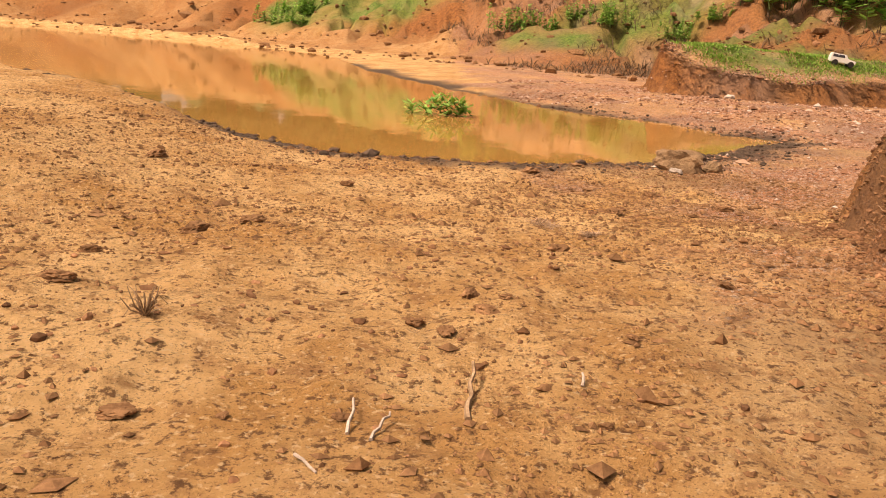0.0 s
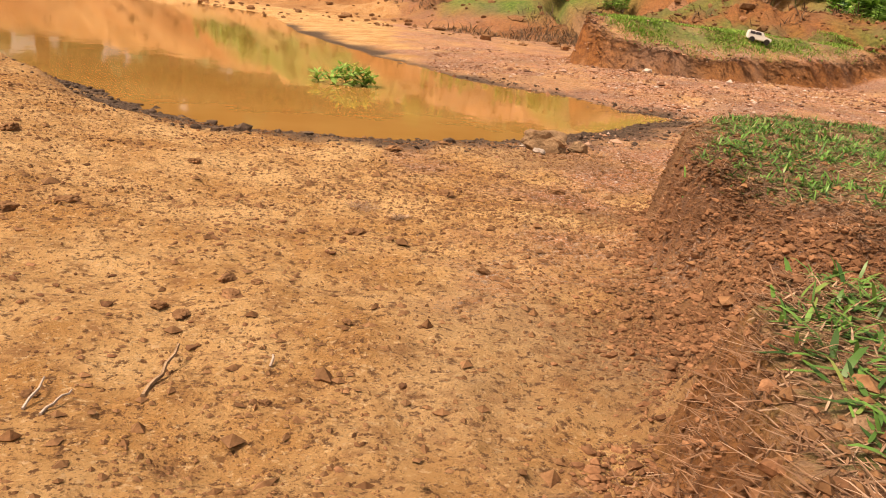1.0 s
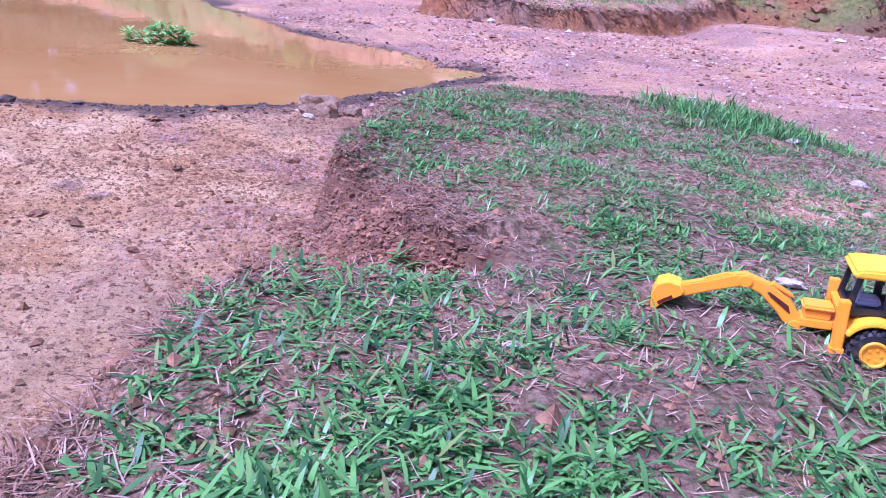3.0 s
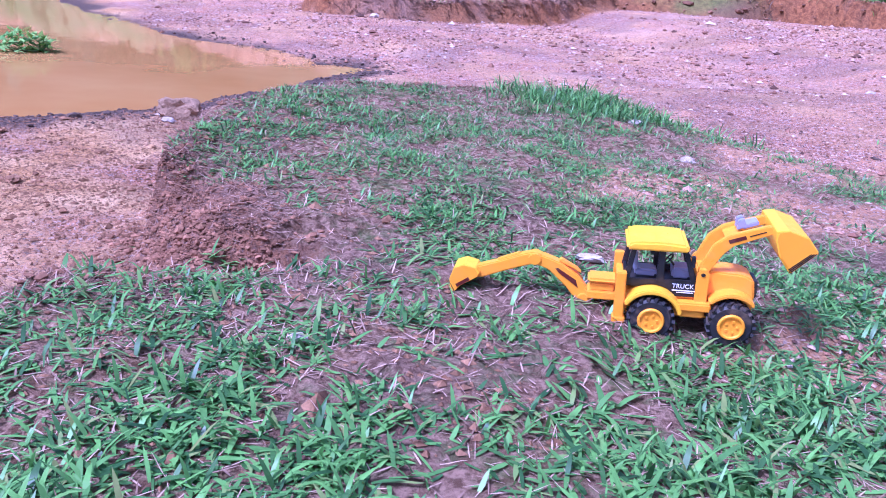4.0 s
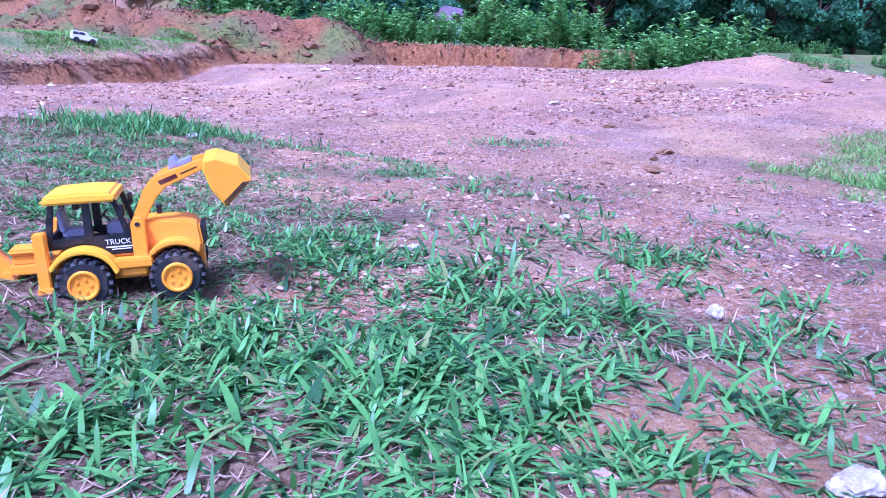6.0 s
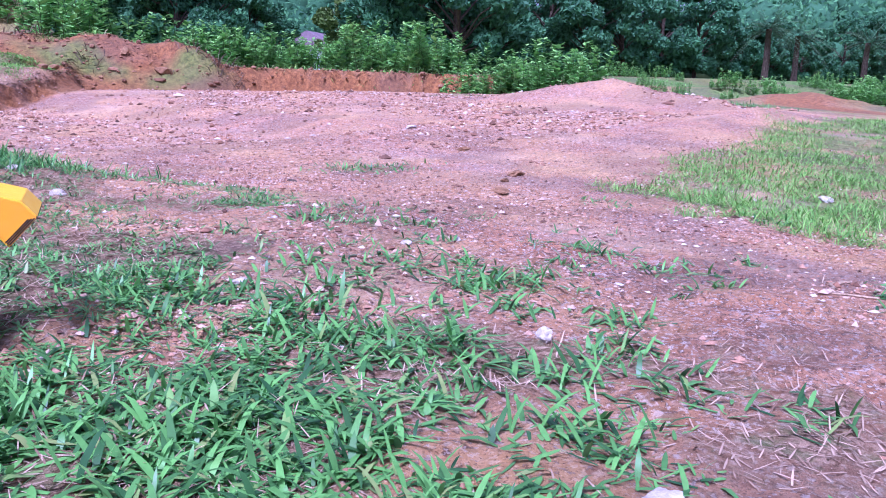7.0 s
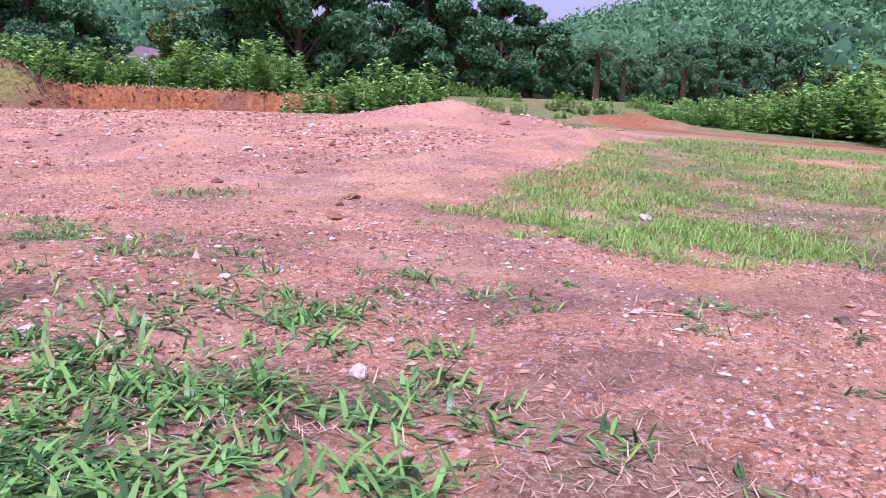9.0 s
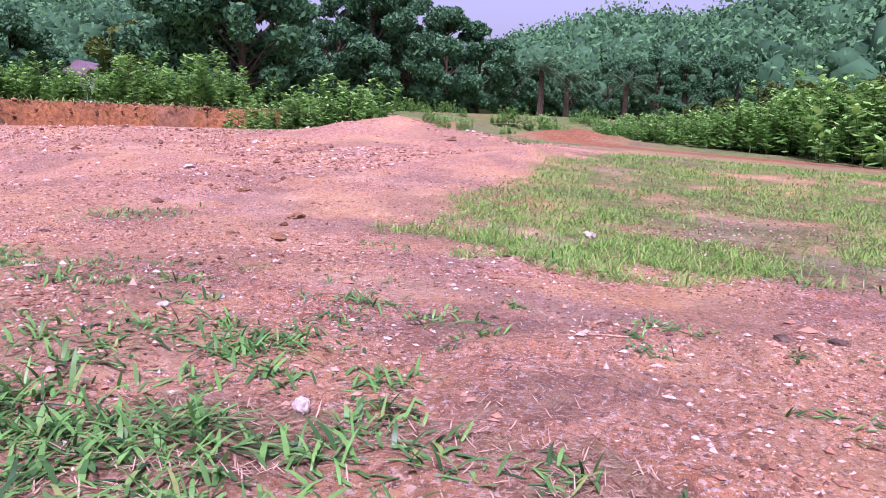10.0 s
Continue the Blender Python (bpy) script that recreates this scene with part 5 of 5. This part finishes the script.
        beam(bm, (o + 0.118, 0.165), (o + 0.138, 0.174), 0.0016, 0.0016, out - 0.0005, out + 0.0005, 0)
        part("decal_bar", bm, MAT_BLACK, arm, "thin dark bar of unreadable print", False)
    bm = bmesh.new()
    beam(bm, (o + 0.092, 0.152), (o + 0.112, 0.163), 0.009, 0.009, -0.021, 0.021, 0.001)
    part("loader_crossplate", bm, MAT_YELLOW, root)
    bm = bmesh.new()
    slab(bm, [(o + 0.104, 0.168), (o + 0.116, 0.174), (o + 0.112, 0.188), (o + 0.105, 0.184)], -0.012, -0.003, 0.001)
    slab(bm, [(o + 0.112, 0.170), (o + 0.132, 0.179), (o + 0.130, 0.185), (o + 0.113, 0.178)], -0.012, 0.012, 0.001)
    slab(bm, [(o + 0.104, 0.168), (o + 0.116, 0.174), (o + 0.112, 0.188), (o + 0.105, 0.184)], 0.003, 0.012, 0.001)
    part("loader_link", bm, MAT_GREY, root, "grey plastic linkage between the loader arms")
    bm = bmesh.new()
    w = 0.052
    shell = [(o + 0.145, 0.172), (o + 0.146, 0.184), (o + 0.160, 0.187), (o + 0.186, 0.176), (o + 0.200, 0.154), (o + 0.197, 0.152), (o + 0.182, 0.172), (o + 0.160, 0.182), (o + 0.151, 0.178), (o + 0.150, 0.170), (o + 0.157, 0.145), (o + 0.171, 0.119), (o + 0.168, 0.117), (o + 0.153, 0.143)]
    slab(bm, shell, -w, w, 0.0006)
    bucket = part("loader_bucket", bm, MAT_ROOF, root, "yellow front bucket tipped downward")
    for y in (-w, w):
        bm = bmesh.new()
        slab(bm, [(o + 0.147, 0.172), (o + 0.149, 0.183), (o + 0.160, 0.186), (o + 0.185, 0.175), (o + 0.199, 0.153), (o + 0.170, 0.119), (o + 0.155, 0.143)], y - 0.0018, y + 0.0018, 0.0005)
        part("bucket_side", bm, MAT_YELLOW, bucket)
        for k in range(3):
            bm = bmesh.new()
            f = 0.0022 + 0.0030 * k
            s = 1 if y > 0 else -1
            beam(bm, (o + 0.199 - f, 0.153 - f * 0.1), (o + 0.1705 - f * 0.6, 0.120 + f * 0.5), 0.0014, 0.0014, y + s * 0.0016, y + s * 0.0024, 0)
            part("hazard_stripe", bm, MAT_BLACK, bucket, "", False)
    bm = bmesh.new()
    beam(bm, (o + 0.1995, 0.1535), (o + 0.1965, 0.1525), 0.003, 0.003, -w, w, 0)
    beam(bm, (o + 0.171, 0.119), (o + 0.167, 0.121), 0.003, 0.003, -w, w, 0)
    part("bucket_lip", bm, MAT_BLACK, bucket, "black edge of the bucket", False)
    # stabilisers, swing mount and the rear arm
    for side in (-1, 1):
        bm = bmesh.new()
        block(bm, o - 0.050, o - 0.036, side * 0.043 - 0.007, side * 0.043 + 0.007, 0.022, 0.098, 0.0015)
        block(bm, o - 0.052, o - 0.034, side * 0.043 - 0.009, side * 0.043 + 0.009, 0.022, 0.030, 0.0012)
        part("stabiliser", bm, MAT_YELLOW, root)
    bm = bmesh.new()
    block(bm, o - 0.047, o - 0.038, -0.038, 0.038, 0.045, 0.053, 0.001)
    block(bm, o - 0.047, o - 0.038, -0.038, 0.038, 0.070, 0.078, 0.001)
    part("rear_frame", bm, MAT_YELLOW, root)
    bm = bmesh.new()
    block(bm, o - 0.090, o - 0.046, -0.017, 0.017, 0.040, 0.052, 0.0015)
    block(bm, o - 0.086, o - 0.050, -0.014, 0.014, 0.052, 0.064, 0.0015)
    block(bm, o - 0.090, o - 0.046, -0.018, 0.018, 0.064, 0.071, 0.003)
    part("swing_mount", bm, MAT_YELLOW, root)
    bm = bmesh.new()
    slab(bm, [(o - 0.084, 0.030), (o - 0.100, 0.027), (o - 0.106, 0.033), (o - 0.122, 0.052), (o - 0.150, 0.076), (o - 0.178, 0.088), (o - 0.176, 0.101), (o - 0.160, 0.101), (o - 0.132, 0.090), (o - 0.104, 0.070), (o - 0.090, 0.050), (o - 0.080, 0.044)], -0.010, 0.010, 0.002)
    boom = part("boom", bm, MAT_YELLOW, root)
    for y in (-0.0105, 0.0105):
        bm = bmesh.new()
        slab(bm, [(o - 0.104, 0.053), (o - 0.108, 0.064), (o - 0.136, 0.081), (o - 0.140, 0.080), (o - 0.134, 0.073)], y - 0.0005, y + 0.0005, 0)
        part("decal", bm, MAT_DECAL, boom, "dark red-black decal with an unreadable mark", False)
    bm = bmesh.new()
    slab(bm, [(o - 0.100, 0.073), (o - 0.106, 0.080), (o - 0.132, 0.096), (o - 0.136, 0.092)], -0.006, 0.006, 0.001)
    part("ram", bm, MAT_YELLOW, boom)
    bm = bmesh.new()
    disc(bm, o - 0.096, 0.036, -0.013, 0.013, 0.009)
    part("joint", bm, MAT_YELLOW, boom)
    bm = bmesh.new()
    disc(bm, o - 0.172, 0.094, -0.0125, 0.0125, 0.010)
    part("joint", bm, MAT_YELLOW, boom)
    bm = bmesh.new()
    slab(bm, [(o - 0.160, 0.102), (o - 0.176, 0.105), (o - 0.190, 0.101), (o - 0.225, 0.086), (o - 0.266, 0.072), (o - 0.268, 0.058), (o - 0.255, 0.056), (o - 0.215, 0.070), (o - 0.180, 0.082), (o - 0.164, 0.084)], -0.008, 0.008, 0.002)
    dipper = part("dipper", bm, MAT_YELLOW, root)
    bm = bmesh.new()
    slab(bm, [(o - 0.196, 0.102), (o - 0.230, 0.087), (o - 0.228, 0.082), (o - 0.194, 0.094)], -0.004, 0.004, 0.001)
    part("ram", bm, MAT_YELLOW, dipper)
    bm = bmesh.new()
    slab(bm, [(o - 0.256, 0.066), (o - 0.262, 0.074), (o - 0.280, 0.079), (o - 0.296, 0.073), (o - 0.303, 0.056), (o - 0.301, 0.030), (o - 0.298, 0.030), (o - 0.298, 0.054), (o - 0.291, 0.068), (o - 0.278, 0.073), (o - 0.266, 0.068), (o - 0.262, 0.060)], -0.019, 0.019, 0.0006)
    scoop = part("scoop", bm, MAT_ROOF, root, "small yellow digging bucket")
    for y in (-0.019, 0.019):
        bm = bmesh.new()
        slab(bm, [(o - 0.258, 0.062), (o - 0.263, 0.074), (o - 0.280, 0.078), (o - 0.295, 0.072), (o - 0.302, 0.056), (o - 0.300, 0.031), (o - 0.286, 0.046)], y - 0.0012, y + 0.0012, 0.0004)
        part("scoop_side", bm, MAT_YELLOW, scoop)
        bm = bmesh.new()
        s = 1 if y > 0 else -1
        beam(bm, (o - 0.292, 0.046), (o - 0.272, 0.058), 0.005, 0.005, y + s * 0.001, y + s * 0.0017, 0)
        part("decal_bar", bm, MAT_DECAL, scoop, "dark bar of unreadable print", False)
    for k in range(4):
        bm = bmesh.new()
        y = -0.0165 + 0.011 * k
        slab(bm, [(o - 0.3015, 0.034), (o - 0.299, 0.034), (o - 0.297, 0.024)], y - 0.003, y + 0.003, 0)
        part("tooth", bm, MAT_BLACK, scoop, "", False)
    return root


toy = toy_backhoe()
for ob in toy.children_recursive:
    # the cab and the arms sit lower than drawn above
    if not ob.name.startswith("lettering"):
        for v in ob.data.vertices:
            if v.co.z > 0.076:
                v.co.z = 0.076 + (v.co.z - 0.076) * 0.83
            if v.co.x < -0.10:
                v.co.x = -0.10 + (v.co.x + 0.10) * 0.92
toy.matrix_basis = pose(1.606, 0.528, 0.237, 0, -4, -27) @ Matrix.Scale(1.02, 4)


def toy_car():
    root = tagged(new("toy_jeep"), "small white toy jeep parked on the far grass bank", "toy car")
    bm = bmesh.new()
    slab(bm, [(-0.13, 0.035), (0.13, 0.035), (0.135, 0.07), (0.05, 0.085), (0.025, 0.125), (-0.125, 0.13), (-0.135, 0.08)], -0.05, 0.05, 0.006)
    body = part("body", bm, MAT_WHITE, root, "white plastic body")
    for y in (-0.0505, 0.0505):
        for x0, x1 in ((-0.115, -0.065), (-0.055, 0.0)):
            bm = bmesh.new()
            slab(bm, [(x0, 0.09), (x1 + 0.012, 0.09), (x1, 0.118), (x0, 0.12)], y - 0.001, y + 0.001, 0)
            part("window", bm, MAT_SMOKE, body, "dark window", False)
    bm = bmesh.new()
    slab(bm, [(0.047, 0.090), (0.028, 0.120), (0.031, 0.121), (0.050, 0.091)], -0.042, 0.042, 0)
    part("windscreen", bm, MAT_SMOKE, body, "dark windscreen", False)
    for x in (-0.08, 0.085):
        for y in (-0.052, 0.052):
            bm = bmesh.new()
            disc(bm, x, 0.032, y - 0.010, y + 0.010, 0.032, 18, 0.004)
            part("wheel", bm, MAT_BLACK, root, "black wheel")
    return root


jeep = toy_car()
jeep.matrix_basis = pose(4.28, 9.04, ground_z(4.28, 9.04), 0, 6, -10)
